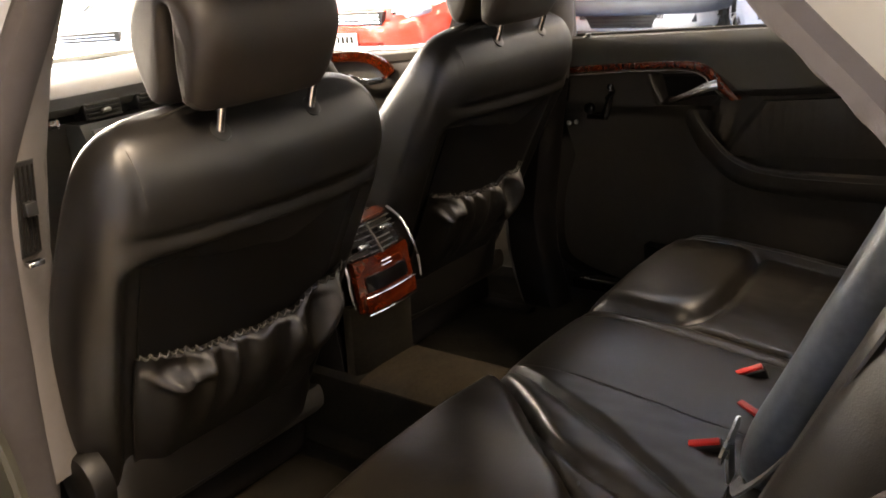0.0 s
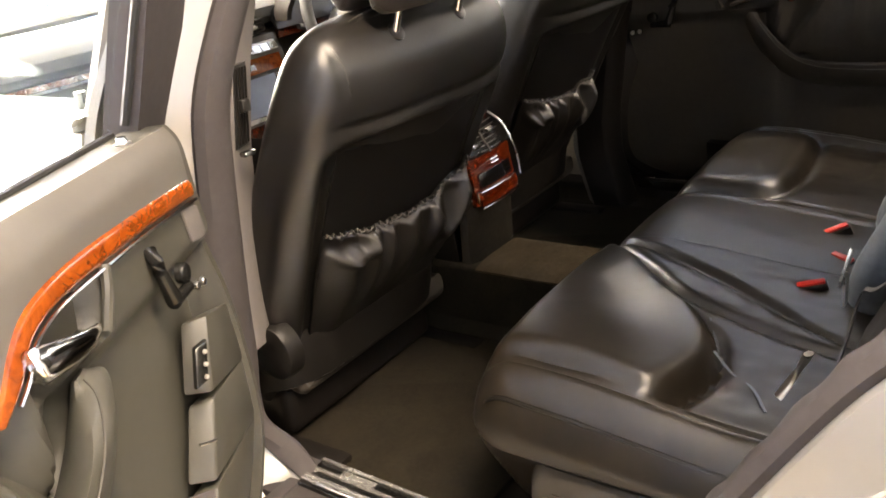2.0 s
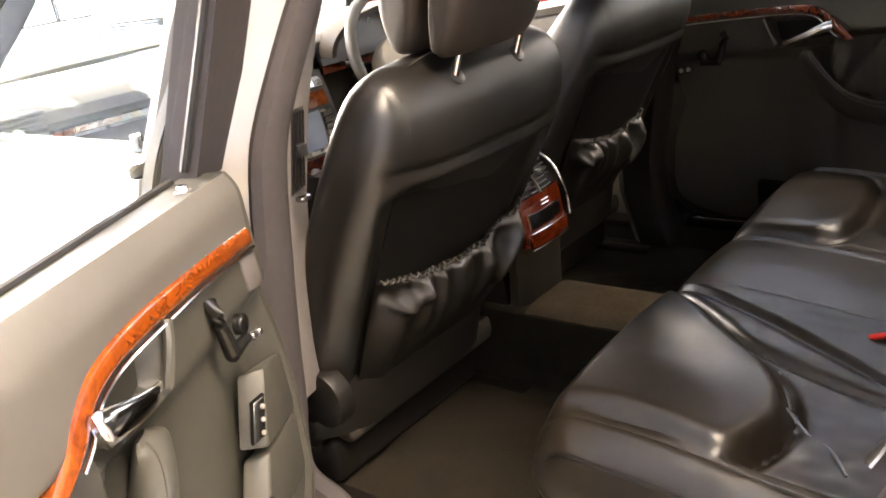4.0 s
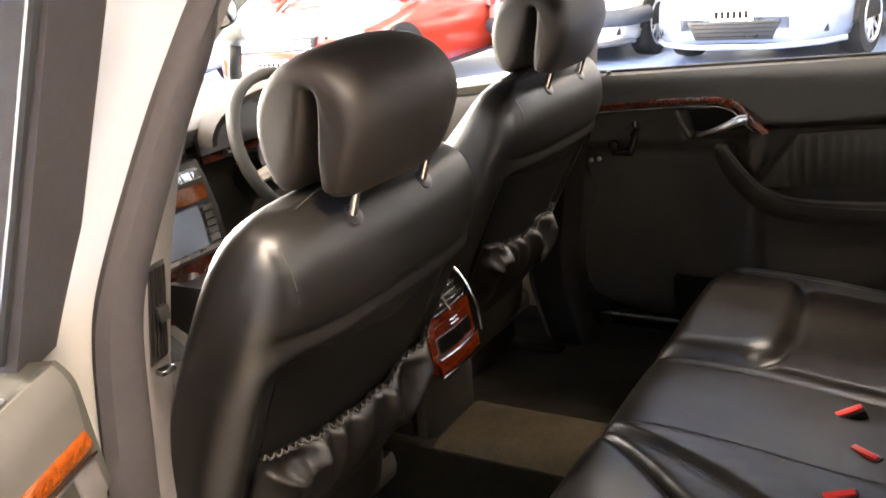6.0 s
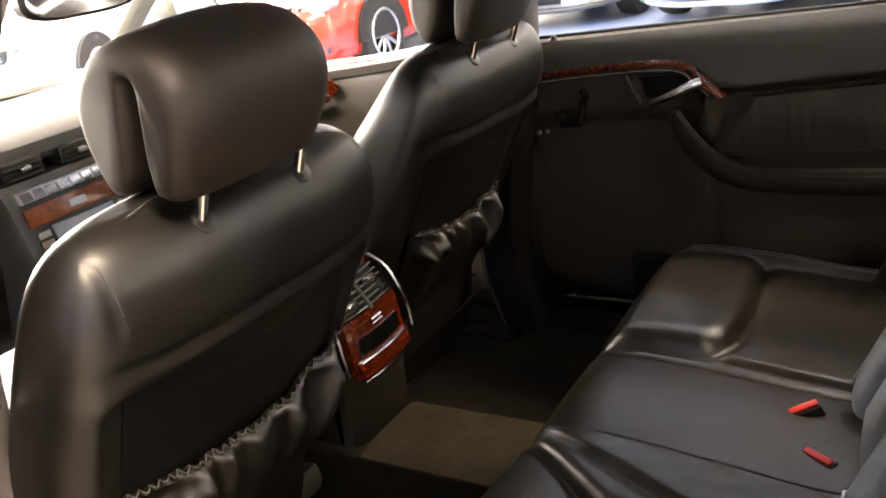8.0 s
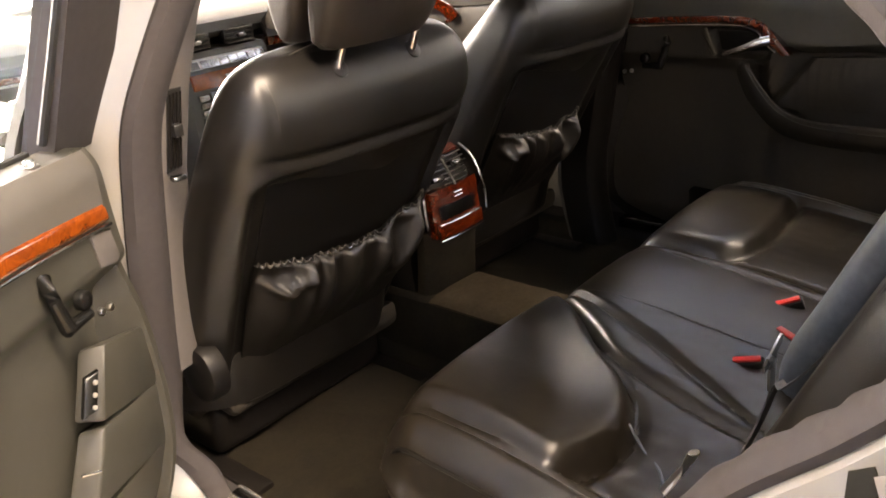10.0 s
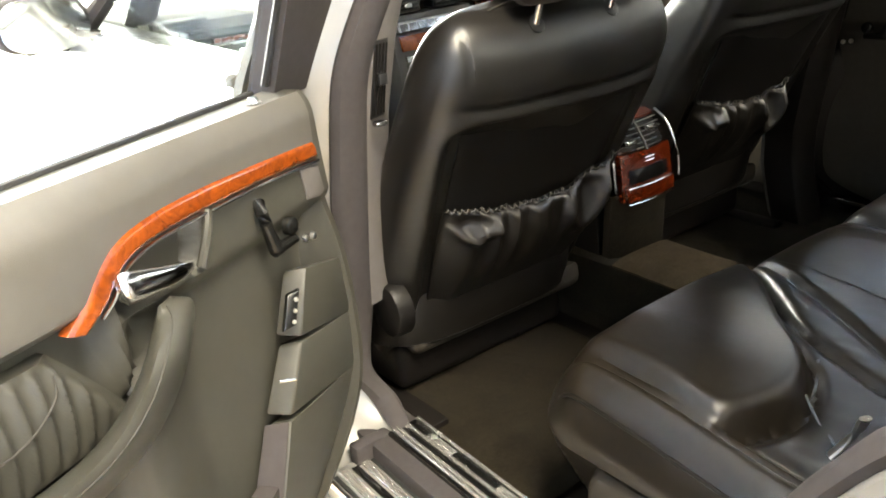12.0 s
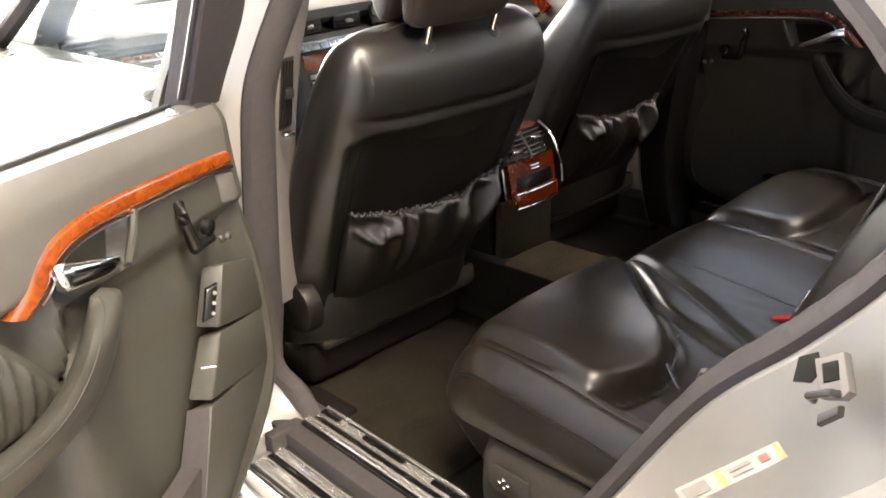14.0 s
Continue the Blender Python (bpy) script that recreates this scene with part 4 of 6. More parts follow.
def front_door(s, trim):
    t = thing("front_door", (s * 0.8, 0.1, 0.3), "closed silver front door with a clear side window" if s < 0 else "closed front door with dark inner trim", "car door")

    def drop(y):
        """How far the window sill of the far door falls towards the front."""
        return 0.045 * ease(0.05, 0.75, y) if s > 0 else 0.0

    def ledge(x0, x1, y1, z0, z1):
        """A straight ledge along the window sill."""
        ys = [0.10 + (y1 - 0.10) * k / 8 for k in range(9)]
        return loft([[Vector((s * x, y, z - drop(y))) for x, z in ((x0, z0), (x1, z0), (x1, z1 - 0.004), (x1 - 0.006, z1), (x0 + 0.006, z1), (x0, z1 - 0.004))] for y in ys])

    def skin(a, b):
        y = 0.10 + 0.045 * (1 - b) + 1.12 * a
        z = 0.26 + (0.68 - drop(y)) * b
        x = 0.868 + 0.05 * math.sin(math.pi * min(1, b * 0.9 + 0.1)) - 0.02 * ease(0.85, 1.0, b)
        cup = math.exp(-((y - 0.20) / 0.055) ** 2 - ((z - 0.872) / 0.030) ** 2)
        return Vector((s * (x - 0.028 * cup * (1 if s < 0 else 0)), y, z))

    part("outer_skin", sheet(skin, 60, 44, (s * -0.012, 0, 0)), SILVER, t, "silver painted outer skin")
    part("door_handle", tube(smooth_line([(s * 0.895, 0.115, 0.878), (s * 0.915, 0.17, 0.882), (s * 0.915, 0.27, 0.884), (s * 0.895, 0.33, 0.882)], 4), 0.012, 8, 0.7), SILVER, t, "silver pull handle")
    part("inner_panel", sheet(lambda a, b: Vector((s * (0.715 + 0.03 * ease(0.85, 1, b) ** 2), 0.12 + 1.05 * a, 0.30 + (0.645 - drop(0.12 + 1.05 * a)) * b)), 12, 12, (s * 0.04, 0, 0)), trim, t, "plain inner trim")
    part("belt_strip", ledge(0.80, 0.858, 1.20, 0.944, 0.960), STEEL, t, "window sill strip")
    part("inner_sill", ledge(0.73, 0.798, 1.18, 0.93, 0.953), trim, t)

    def lean2(y, z, o=0.0):
        return Vector((s * (0.815 - 0.42 * max(0.0, z - 0.95) + o), y, z))

    # the near side window ends at the mirror, the far one runs on to the windscreen pillar
    edge = [(0.02, 1.33), (0.2, 1.36), (0.42, 1.30), (0.60, 1.17), (0.76, 1.06), (0.92, 0.955)] if s < 0 else [(0.02, 1.33), (0.3, 1.37), (0.62, 1.35), (0.98, 1.255), (1.12, 1.20), (1.34, 1.07), (1.50, 0.955)]
    part("window_post", tube([lean2(0.115, 0.94), lean2(0.085, 1.1), lean2(0.02, 1.33)], 0.035, 8, 0.5), PILLAR, t, "grey window post")
    part("window_arch", tube(smooth_line([lean2(y, z) for y, z in edge], 5), 0.020, 8), SEAL, t, "grey window frame")
    pane = part("window_pane", sheet(lambda a, b: (lambda y: lean2(y, 0.945 - drop(y) + (along(edge, y) - 0.945 + drop(y)) * b))(0.10 + (edge[-1][0] - 0.12) * a), 14, 8, (s * 0.004, 0, 0)), GLASS, t)
    pane.visible_shadow = False
    part("lock_pin", tube([(s * 0.775, 0.20, 0.95), (s * 0.775, 0.20, 0.975)], 0.008, 12), STEEL, t)
    if s > 0:
        top = smooth_line([(1.12, 0.905, 0), (0.85, 0.915, 0), (0.705, 0.920, 0), (0.622, 0.897, 0), (0.589, 0.866, 0)], 5)
        low = smooth_line([(1.12, 0.882, 0), (0.84, 0.890, 0), (0.715, 0.893, 0), (0.650, 0.875, 0), (0.618, 0.845, 0)], 5)
        n = len(top) - 1
        part("wood_trim", sheet(lambda a, b: (lambda q: Vector((0.705, q.x, q.y)))(low[round(a * n)].lerp(top[round(a * n)], b)), n, 3, (0.01, 0, 0)), WOOD_SHADED, t)
        part("handle", tube(smooth_line([(0.695, 0.62, 0.845), (0.69, 0.68, 0.838), (0.695, 0.75, 0.850)], 4), 0.009, 8), CHROME, t, "chrome door pull")
        part("armrest", tube(smooth_line([(0.69, 0.25, 0.68), (0.67, 0.4, 0.685), (0.67, 0.6, 0.69), (0.69, 0.72, 0.76), (0.70, 0.76, 0.80)], 5), lambda k: 0.045 - 0.02 * k, 10), trim, t)
    mx, my, mz = (0.905, 0.92, 0.985) if s < 0 else (0.905, 1.28, 1.115)
    m = part("side_mirror", loft([oval_ring(0, 0, r * 0.10, r * 0.065, k, 28, 2.6) for k, r in ((-0.06, 0.75), (-0.045, 0.93), (0.0, 1.0), (0.05, 0.88), (0.09, 0.55), (0.105, 0.2))]), SILVER if s > 0 else SEAL, t, "silver wing mirror housing" if s > 0 else "grey wing mirror housing")
    m.matrix_basis = Matrix.Translation((s * mx, my, mz)) @ Matrix.Rotation(radians(-90), 4, "X")
    part("mirror_glass", prism([Vector((s * mx + 0.088 * math.copysign(abs(math.cos(a)) ** 0.7, math.cos(a)), my - 0.064, mz + 0.055 * math.copysign(abs(math.sin(a)) ** 0.7, math.sin(a)))) for a in [2 * math.pi * k / 28 for k in range(28)]], (0, -0.004, 0), 0.001), CHROME, t, "mirror glass")
    part("mirror_foot", tube([(s * 0.83, my + 0.01, 0.950), (s * 0.86, my + 0.01, mz - 0.05), (s * 0.89, my, mz - 0.03)], 0.022, 10), RUBBER, t)
    return t


front_door(-1, TRIM_DARK)
front_door(1, TRIM_SOFT)


# ---- front seats ----
SEAT_A = radians(24.2)
SEAT_O = Vector((-0.385, -0.138, 0.989))
SEAT_Y = Vector((0, math.cos(SEAT_A), math.sin(SEAT_A)))
SEAT_UP = Vector((0, -math.sin(SEAT_A), math.cos(SEAT_A)))


def on_seat(x, y, s):
    return SEAT_O + Vector((x, 0, 0)) + SEAT_Y * y + SEAT_UP * s


HALF = [(-0.70, 0.225), (-0.60, 0.245), (-0.45, 0.258), (-0.25, 0.264), (-0.12, 0.257), (-0.07, 0.249), (-0.035, 0.236), (-0.012, 0.216), (0.0, 0.192), (0.006, 0.155)]
BACK = [(-0.70, 0.012), (-0.60, 0.0), (-0.40, -0.012), (-0.25, -0.022), (-0.15, -0.033), (-0.10, -0.036), (-0.07, -0.032), (-0.035, -0.018), (-0.012, 0.0), (0.0, 0.018), (0.006, 0.042)]
FRONT = [(-0.70, 0.10), (-0.45, 0.125), (-0.2, 0.12), (-0.08, 0.112), (-0.03, 0.102), (0.0, 0.080), (0.006, 0.058)]


def soft_min(a, b, r):
    h = max(r - abs(a - b), 0.0) / r
    return min(a, b) - h * h * r * 0.25


def back_recess(x, s):
    """Recess of the back panel under the shoulder roll, with a soft raised rim."""
    top = -0.132 - 0.012 * (x + 0.2) / 0.4 - s
    left = (x + 0.228 - 0.085 * max(0.0, -s - 0.16)) * 0.55
    right = (0.232 - 0.05 * max(0.0, -s - 0.3) - x) * 0.8
    d = soft_min(soft_min(top, left, 0.045), right, 0.03)
    roll = ease(0.0, 0.05, left - top) * ease(0.0, 0.03, right - top)
    crease = 0.0035 * roll * math.exp(-(((d + 0.023) / 0.007) ** 2))
    return 0.0135 * ease(-0.002, 0.010, d) - (0.0034 + 0.0012 * roll) * math.exp(-(((d + 0.004) / 0.0095) ** 2)) + crease


def front_seat(lift=0.0, fold=1.0, wide=0.400, wing=0.0):
    """A front seat; lift raises the hem of its map pocket, fold deepens the pocket's pleats, wing draws the inner bolster forwards."""
    t = thing("front_seat", SEAT_O - Vector((0, -0.3, 0.72)), "black leather front seat with gathered map pocket and split headrest", "car seat", "front seats")
    rings = []
    for k in range(180):
        s = -0.70 + 0.706 * (1 - (1 - k / 179) ** 1.5)
        hw, yb, yf = along(HALF, s), along(BACK, s), along(FRONT, s)
        mid = (yb + yf) / 2
        ring = []
        for p in even_ring(oval_ring(0, mid, hw, (yf - yb) / 2, 0, 400, 3.3), 230):
            y = p.y
            if p.y < mid:
                y += back_recess(p.x, s) * ease(mid, mid - 0.03, p.y)
                y += 0.0026 * math.exp(-(((p.x + 0.207) / 0.0042) ** 2)) * ease(-0.085, -0.055, s)
            if wing and p.y > mid:
                y += wing * ease(-0.10, -0.24, p.x) * ease(-0.02, -0.22, s)
            y += 0.0012 * noise.noise((p.x * 6, s * 5, 2.0))
            ring.append(on_seat(p.x, y, s))
        rings.append(ring)
    for f, lift in ((0.3, 0.004), (0.75, 0.006)):
        c = sum(rings[179], Vector()) / 230
        rings.append([r.lerp(c, f) + SEAT_UP * lift for r in rings[179]])
    part("backrest", loft(rings), LEATHER, t)
    part("back_panel", sheet(lambda a, b: (lambda s: (lambda x: on_seat(x, along(BACK, s) + 0.0125 + 0.003 * (2 * a - 1) ** 8 + 0.003 * (2 * b - 1) ** 8 + 0.013 * (abs(x) / 0.235) ** 6, s))(-0.196 + 0.085 * max(0.0, -s - 0.16) + (0.385 - 0.1 * max(0.0, -s - 0.16)) * a))(-0.60 + (0.440 - 0.012 * a) * b), 30, 30, SEAT_Y * 0.012), SHELL, t, "matt black back panel")
    part("stitching", tube([on_seat(-0.208, along(BACK, s) - 0.0003 + 0.004 * ease(-0.03, 0.0, s), s) for s in (-0.055, -0.04, -0.025, -0.012, -0.004)], 0.0008, 5), STITCH, t)
    part("top_seam", tube(smooth_line([on_seat(x, y, 0.0115) for x, y in ((-0.15, 0.040), (-0.10, 0.052), (-0.05, 0.058), (0.0, 0.060))], 5), 0.0009, 5), STITCH, t)

    # map pocket, gathered at the top
    def pocket_top(x):
        return along([(-0.2, -0.322), (-0.1, -0.348), (0.02, -0.366), (0.12, -0.360), (0.215, -0.318)], x) + lift * (1.0 + 0.25 * ease(0.0, 0.18, x))

    def bell(v, m, w):
        return math.exp(-(((v - m) / w) ** 2))

    def pocket_f(a, b):
        x = -0.190 + wide * a
        s0 = pocket_top(x)
        s = s0 + (-0.600 - s0) * b
        x += (0.030 * (1 - a) - 0.020 * a) * b ** 1.3
        edge = ease(0.0, 0.13, a) * ease(1.0, 0.93, a)
        bulge = 0.008 + 0.030 * math.sin(math.pi * min(1.0, (b * 1.06) ** 0.60))
        # pleats hang from the hem, splay outwards and die away
        wave = 2 * math.pi * (7.6 * a + 0.30 * math.sin(5 * a) + 0.12 * math.sin(17 * a))
        deep = ease(0.10, 0.22, a) * ease(0.84, 0.70, a)
        crest = math.sin(wave + 0.9 * b * (a - 0.5))
        pleat = fold * 0.0068 * (crest + 0.35 * crest * crest) * (0.65 + 0.7 * abs(noise.noise((a * 6.0, 1.7, 4.0)))) * deep * ease(0.72, 0.15, b) * ease(-0.05, 0.08, b)
        pleat += 0.0010 * math.sin(wave * 2.7 + 1.0) * ease(0.2, 0.0, b) * (0.4 + deep)
        # crescent folds at both ends of the hem
        hollow = fold * (0.018 * bell(a, 0.835, 0.050) * bell(b, 0.10, 0.13) + 0.014 * bell(a, 0.13, 0.07) * bell(b, 0.05, 0.05))
        ridge = fold * 0.012 * bell(math.hypot((a - 0.835) / 0.095, (b - 0.10) / 0.27), 1.0, 0.28) * ease(0.0, 0.14, b)
        ridge += fold * 0.009 * bell(math.hypot((a - 0.13) / 0.13, (b - 0.05) / 0.11), 1.0, 0.32) * ease(0.02, 0.12, b)
        lip = 0.003 * bell(b, 0.03, 0.03)
        y = along(BACK, s) + 0.011 - edge * (bulge + ridge + lip - hollow * 0.9) - pleat * edge
        y += 0.0008 * noise.noise((x * 30, s * 18, 5.0))
        return on_seat(x, min(y, along(BACK, s) + 0.0085 + 0.013 * (abs(x) / 0.235) ** 6), s)

    part("map_pocket", sheet(pocket_f, 140, 56, SEAT_Y * 0.004), POCKET, t, "gathered soft leather pocket")
    hem = []
    for k in range(260):
        a = k / 259
        p = pocket_f(a, 0.0)
        wob = 2 * math.pi * 27 * a
        hem.append(p + SEAT_UP * (0.0028 * math.sin(wob) + 0.002) - SEAT_Y * (0.003 + 0.003 * math.cos(wob * 1.0 + 0.6)))
    part("elastic", tube(hem, 0.0018, 6), HEM, t, "dark ruffled elastic hem")
    part("hem_stitch", tube([p + SEAT_UP * 0.0035 - SEAT_Y * 0.001 for p in hem], 0.0008, 5), HEM_THREAD, t, "pale zigzag thread")
    # lower trim, recliner cover, cushion, base
    part("lower_trim", loft([[on_seat(x, 0.02 + (y - 0.02) * f, -0.648 + (s + 0.648) * f) for y, s in ((0.0, -0.618), (-0.009, -0.622), (-0.020, -0.640), (-0.023, -0.655), (-0.016, -0.670), (0.03, -0.682), (0.05, -0.65))] for x, f in ((-0.196, 0.5), (-0.190, 0.85), (-0.18, 1.0), (-0.09, 1.0), (0.0, 1.0), (0.12, 1.0), (0.225, 1.0), (0.236, 0.9), (0.241, 0.5))]), TRIM_MID, t, "moulded plastic lower trim")
    part("recliner_cover", loft([[Vector((x, 0.088 + r * math.cos(a), 0.505 + r * 1.1 * math.sin(a))) for a in [2 * math.pi * k / 36 for k in range(36)]] for x, r in ((-0.615, 0.046), (-0.636, 0.046), (-0.645, 0.043), (-0.649, 0.035), (-0.650, 0.008))]), SHELL, t, "round plastic recliner cover")
    part("seat_cushion", loft([oval_ring(-0.385, 0.36, hx, hy, z, 48, 4) for z, hx, hy in ((0.385, 0.24, 0.25), (0.40, 0.262, 0.27), (0.47, 0.27, 0.28), (0.535, 0.262, 0.272), (0.56, 0.235, 0.245), (0.567, 0.19, 0.20))]), LEATHER, t, "black leather seat cushion")
    part("seat_base", block((-0.60, 0.14, 0.29), (-0.17, 0.58, 0.39), 0.02, 3), TRIM_DARK, t)
    for x in (-0.60, -0.17):
        part("seat_rail", block((x - 0.02, 0.02, 0.262), (x + 0.02, 0.62, 0.285), 0.004), TRIM_DARK, t)
    # headrest: front pad and rear shell joined over the top
    prof = smooth_line([(0.004, 0.028, 0), (-0.003, 0.050, 0), (-0.006, 0.085, 0), (-0.003, 0.125, 0), (0.014, 0.160, 0), (0.048, 0.178, 0), (0.090, 0.175, 0), (0.124, 0.150, 0), (0.142, 0.103, 0), (0.139, 0.052, 0), (0.120, 0.014, 0),
                        (0.094, -0.002, 0), (0.073, 0.004, 0), (0.064, 0.035, 0), (0.064, 0.075, 0), (0.067, 0.112, 0), (0.070, 0.134, 0), (0.067, 0.138, 0), (0.061, 0.130, 0), (0.052, 0.095, 0), (0.044, 0.055, 0), (0.034, 0.026, 0), (0.018, 0.019, 0)], 4)
    hr_rings = []
    HEAD_ENDS = [(0.1165, 0.022), (0.1155, 0.0165), (0.112, 0.0105), (0.106, 0.006), (0.097, 0.0025), (0.085, 0.0008), (0.055, -0.0005), (0.02, -0.001)]
    m = len(prof)
    for x, inset in [(sg * xx, ii) for sg, rows in ((-1, HEAD_ENDS), (1, HEAD_ENDS[::-1])) for xx, ii in rows]:
        ring = []
        for k, q in enumerate(prof):
            d = prof[(k + 1) % m] - prof[k - 1]
            nrm = Vector((d.y, -d.x, 0)).normalized() if d.length else Vector()
            low = 0.012 * (x / 0.12) ** 2 * ease(0.1, 0.18, q.y)
            slot = 1 - 0.5 * ease(0.44, 0.52, k / m) * ease(0.99, 0.93, k / m)
            inn = nrm * inset * slot
            ring.append(on_seat(x * (1 - 0.07 * ease(0.10, 0.0, q.y)) * (0.90 if x > 0 else 1.12), q.x + inn.x, q.y + inn.y - low))
        hr_rings.append(ring)
    part("headrest", loft(hr_rings), HEAD_LEATHER, t, "padded black leather headrest")
    for x in (-0.077, 0.081):
        post = part("post", tube([on_seat(x, 0.010, -0.03), on_seat(x, 0.014, 0.05)], 0.0062, 12), CHROME, t, "chrome headrest post")
        part("socket", disc(on_seat(x, 0.010, -0.0075), SEAT_UP * 0.85 - SEAT_Y * 0.5, 0.0145, 0.0035, 24, 0.0015), PLASTIC, post, "black post socket")
    return t


front_seat(0.0, 1.3)
far_seat = front_seat(0.042, 1.35, 0.355, 0.036)
far_seat.matrix_basis = Matrix.Translation(SEAT_O - Vector((0, -0.3, 0.72)) + Vector((0.744, 0.080, 0.012)))

# ---- rear bench ----
bench = thing("rear_bench", (0, -0.5, 0.27), "black leather rear bench with raised thigh pads", "car seat")
CUSH = [(-0.335, 0.335), (-0.305, 0.365), (-0.283, 0.41), (-0.268, 0.455), (-0.266, 0.49), (-0.278, 0.513), (-0.305, 0.527), (-0.345, 0.532), (-0.40, 0.531), (-0.46, 0.526), (-0.52, 0.519), (-0.60, 0.509), (-0.68, 0.503), (-0.76, 0.505)]
CUSH_LINE = smooth_line([(y, z, 0) for y, z in CUSH], 14)


PAD_REAR = [(0.15, -0.40), (0.25, -0.44), (0.31, -0.495), (0.335, -0.528), (0.362, -0.550), (0.40, -0.570), (0.445, -0.580), (0.50, -0.570), (0.545, -0.552), (0.58, -0.530)]


CREASE = [(-0.75, 0.335), (-0.65, 0.313), (-0.565, 0.293), (-0.467, 0.262), (-0.306, 0.150), (-0.265, 0.128)]
# on the far side the crease runs straight, beside the edge of the centre cushion
FAR_CREASE, FAR_SEAM = 0.140, 0.091
FAR_PAD_REAR = [(0.15, -0.44), (0.20, -0.472), (0.30, -0.490), (0.37, -0.488), (0.445, -0.482), (0.52, -0.475), (0.58, -0.46)]
SEAM = [(-0.75, 0.320), (-0.654, 0.270), (-0.562, 0.223), (-0.436, 0.167), (-0.295, 0.106), (-0.265, 0.099)]


def outer_pad(x, y):
    """Height of the thigh pad, its creases, the inner ridge and the outer bolster over the plain cushion line."""
    xx = abs(x)
    xi = xx if x < 0 else x - 0.034
    crease = along(CREASE, y) if x < 0 else FAR_CREASE
    seam = along(SEAM, y) if x < 0 else FAR_SEAM
    low = ease(-0.25, -0.31, y)
    rear = y - along(PAD_REAR if x < 0 else FAR_PAD_REAR, xx)
    inner = (xi - crease) * 0.8
    side = 0.566 - xx + 0.004 * math.sin(20 * y)
    d = soft_min(soft_min(rear, inner, 0.05), side, 0.02)
    q = min(1.0, max(0.0, d / 0.042))
    pillow = (0.038 if x < 0 else 0.021) * (1 - (1 - q) ** 2.2) * low
    pillow += 0.009 * ease(0.02, 0.14, d) * low
    bolster = 0.017 * ease(0.540, 0.562, xx) * ease(-0.26, -0.33, y) - 0.043 * max(0.0, (xx - 0.572) / 0.053) ** 1.5
    h = -soft_min(-pillow, -bolster, 0.010) if xx < 0.572 else bolster
    if xi < crease:
        t = (crease - xi) / (crease - seam)
        h += (0.0045 * math.sin(math.pi * min(1.0, t)) ** 0.7 if t < 1 else 0.0) * low
        h += 0.008 * ease(0.9, 1.3, t) * low - 0.003 * math.exp(-(((t - 1) / 0.12) ** 2)) * low
        h += 0.0014 * noise.noise((x * 60, y * 45, 3.0)) * math.exp(-((t / 0.5) ** 2)) * low
    h -= 0.009 * math.exp(-(((xi - crease) / 0.008) ** 2)) * low
    h -= 0.011 * math.exp(-((d / 0.013) ** 2)) * ease(0.56, 0.54, xx) * low
    h -= 0.004 * math.exp(-(((xx - 0.567) / 0.004) ** 2)) * ease(-0.27, -0.33, y)
    h += 0.0016 * noise.noise((x * 8, y * 8, 1.0)) + 0.0012 * noise.noise((x * 38, y * 26, 3.0)) * ease(0.0, -0.03, d) * (1.0 if x < 0 else 0.4)
    for y0, w in ((-0.600, 0.009), (-0.645, 0.011)):
        h -= 0.0025 * math.exp(-(((y - y0 - 0.9 * (xx - 0.45) ** 2) / w) ** 2)) * ease(0.34, 0.40, xx) * ease(0.53, 0.47, xx)
    return h


def centre_pad(x, y):
    return 0.008 + 0.003 * math.cos((x - 0.017) / 0.11 * math.pi / 2) + 0.0016 * noise.noise((x * 8, y * 8, 1.0))


def cushion(name, x0, x1, pad, r0, r1):
    rings = []
    xs = []
    n = max(10, int((x1 - x0) / 0.0045))
    for k in range(n + 1):
        xs.append(x0 + (x1 - x0) * k / n)
    xs = sorted(set([round(x, 4) for x in xs] + [round(x0 + r0 * f, 4) for f in (0.03, 0.1, 0.2, 0.35, 0.6)] + [round(x1 - r1 * f, 4) for f in (0.03, 0.1, 0.2, 0.35, 0.6)]))
    for x in xs:
        ins = 0.0
        for edge, r in ((x - x0, r0), (x1 - x, r1)):
            if edge < r:
                ins = max(ins, r - math.sqrt(max(0, r * r - (r - edge) ** 2)))
        ring = []
        for q in CUSH_LINE:
            cy, cz = q.x, q.y
            cz += pad(x, cy) * ease(0.45, 0.52, cz)
            f = ins
            side = max(0.0, 1 - (0.640 - abs(x)) / 0.13)
            back = 0.050 * (1 - math.sqrt(1 - side * side)) + 0.030 * ease(0.47, 0.34, cz) * side
            ring.append(Vector((x, cy - (f + back) * ease(-0.45, -0.27, cy), cz - f * ease(0.42, 0.51, cz))))
        low = 0.30 + 0.145 * ease(0.575, 0.64, abs(x))
        ring = [Vector((x, p.y, max(p.z, low))) for p in ring]
        ring += [Vector((x, -0.78, max(low, 0.40))), Vector((x, -0.72, low)), Vector((x, -0.40, low))]
        rings.append(ring)
    return part(name, loft(rings), LEATHER_SOFT, bench)


cushion("cushion", -0.640, -0.092, outer_pad, 0.030, 0.002)
cushion("centre_cushion", -0.090, 0.123, centre_pad, 0.002, 0.002)
cushion("cushion", 0.125, 0.640, outer_pad, 0.002, 0.030)
CUSH_TOP = [(q.x, q.y) for q in CUSH_LINE if q.x < -0.30 and q.y > 0.49][::-1]


def seat_top(x, y):
    return along(CUSH_TOP, y) + outer_pad(x, y)


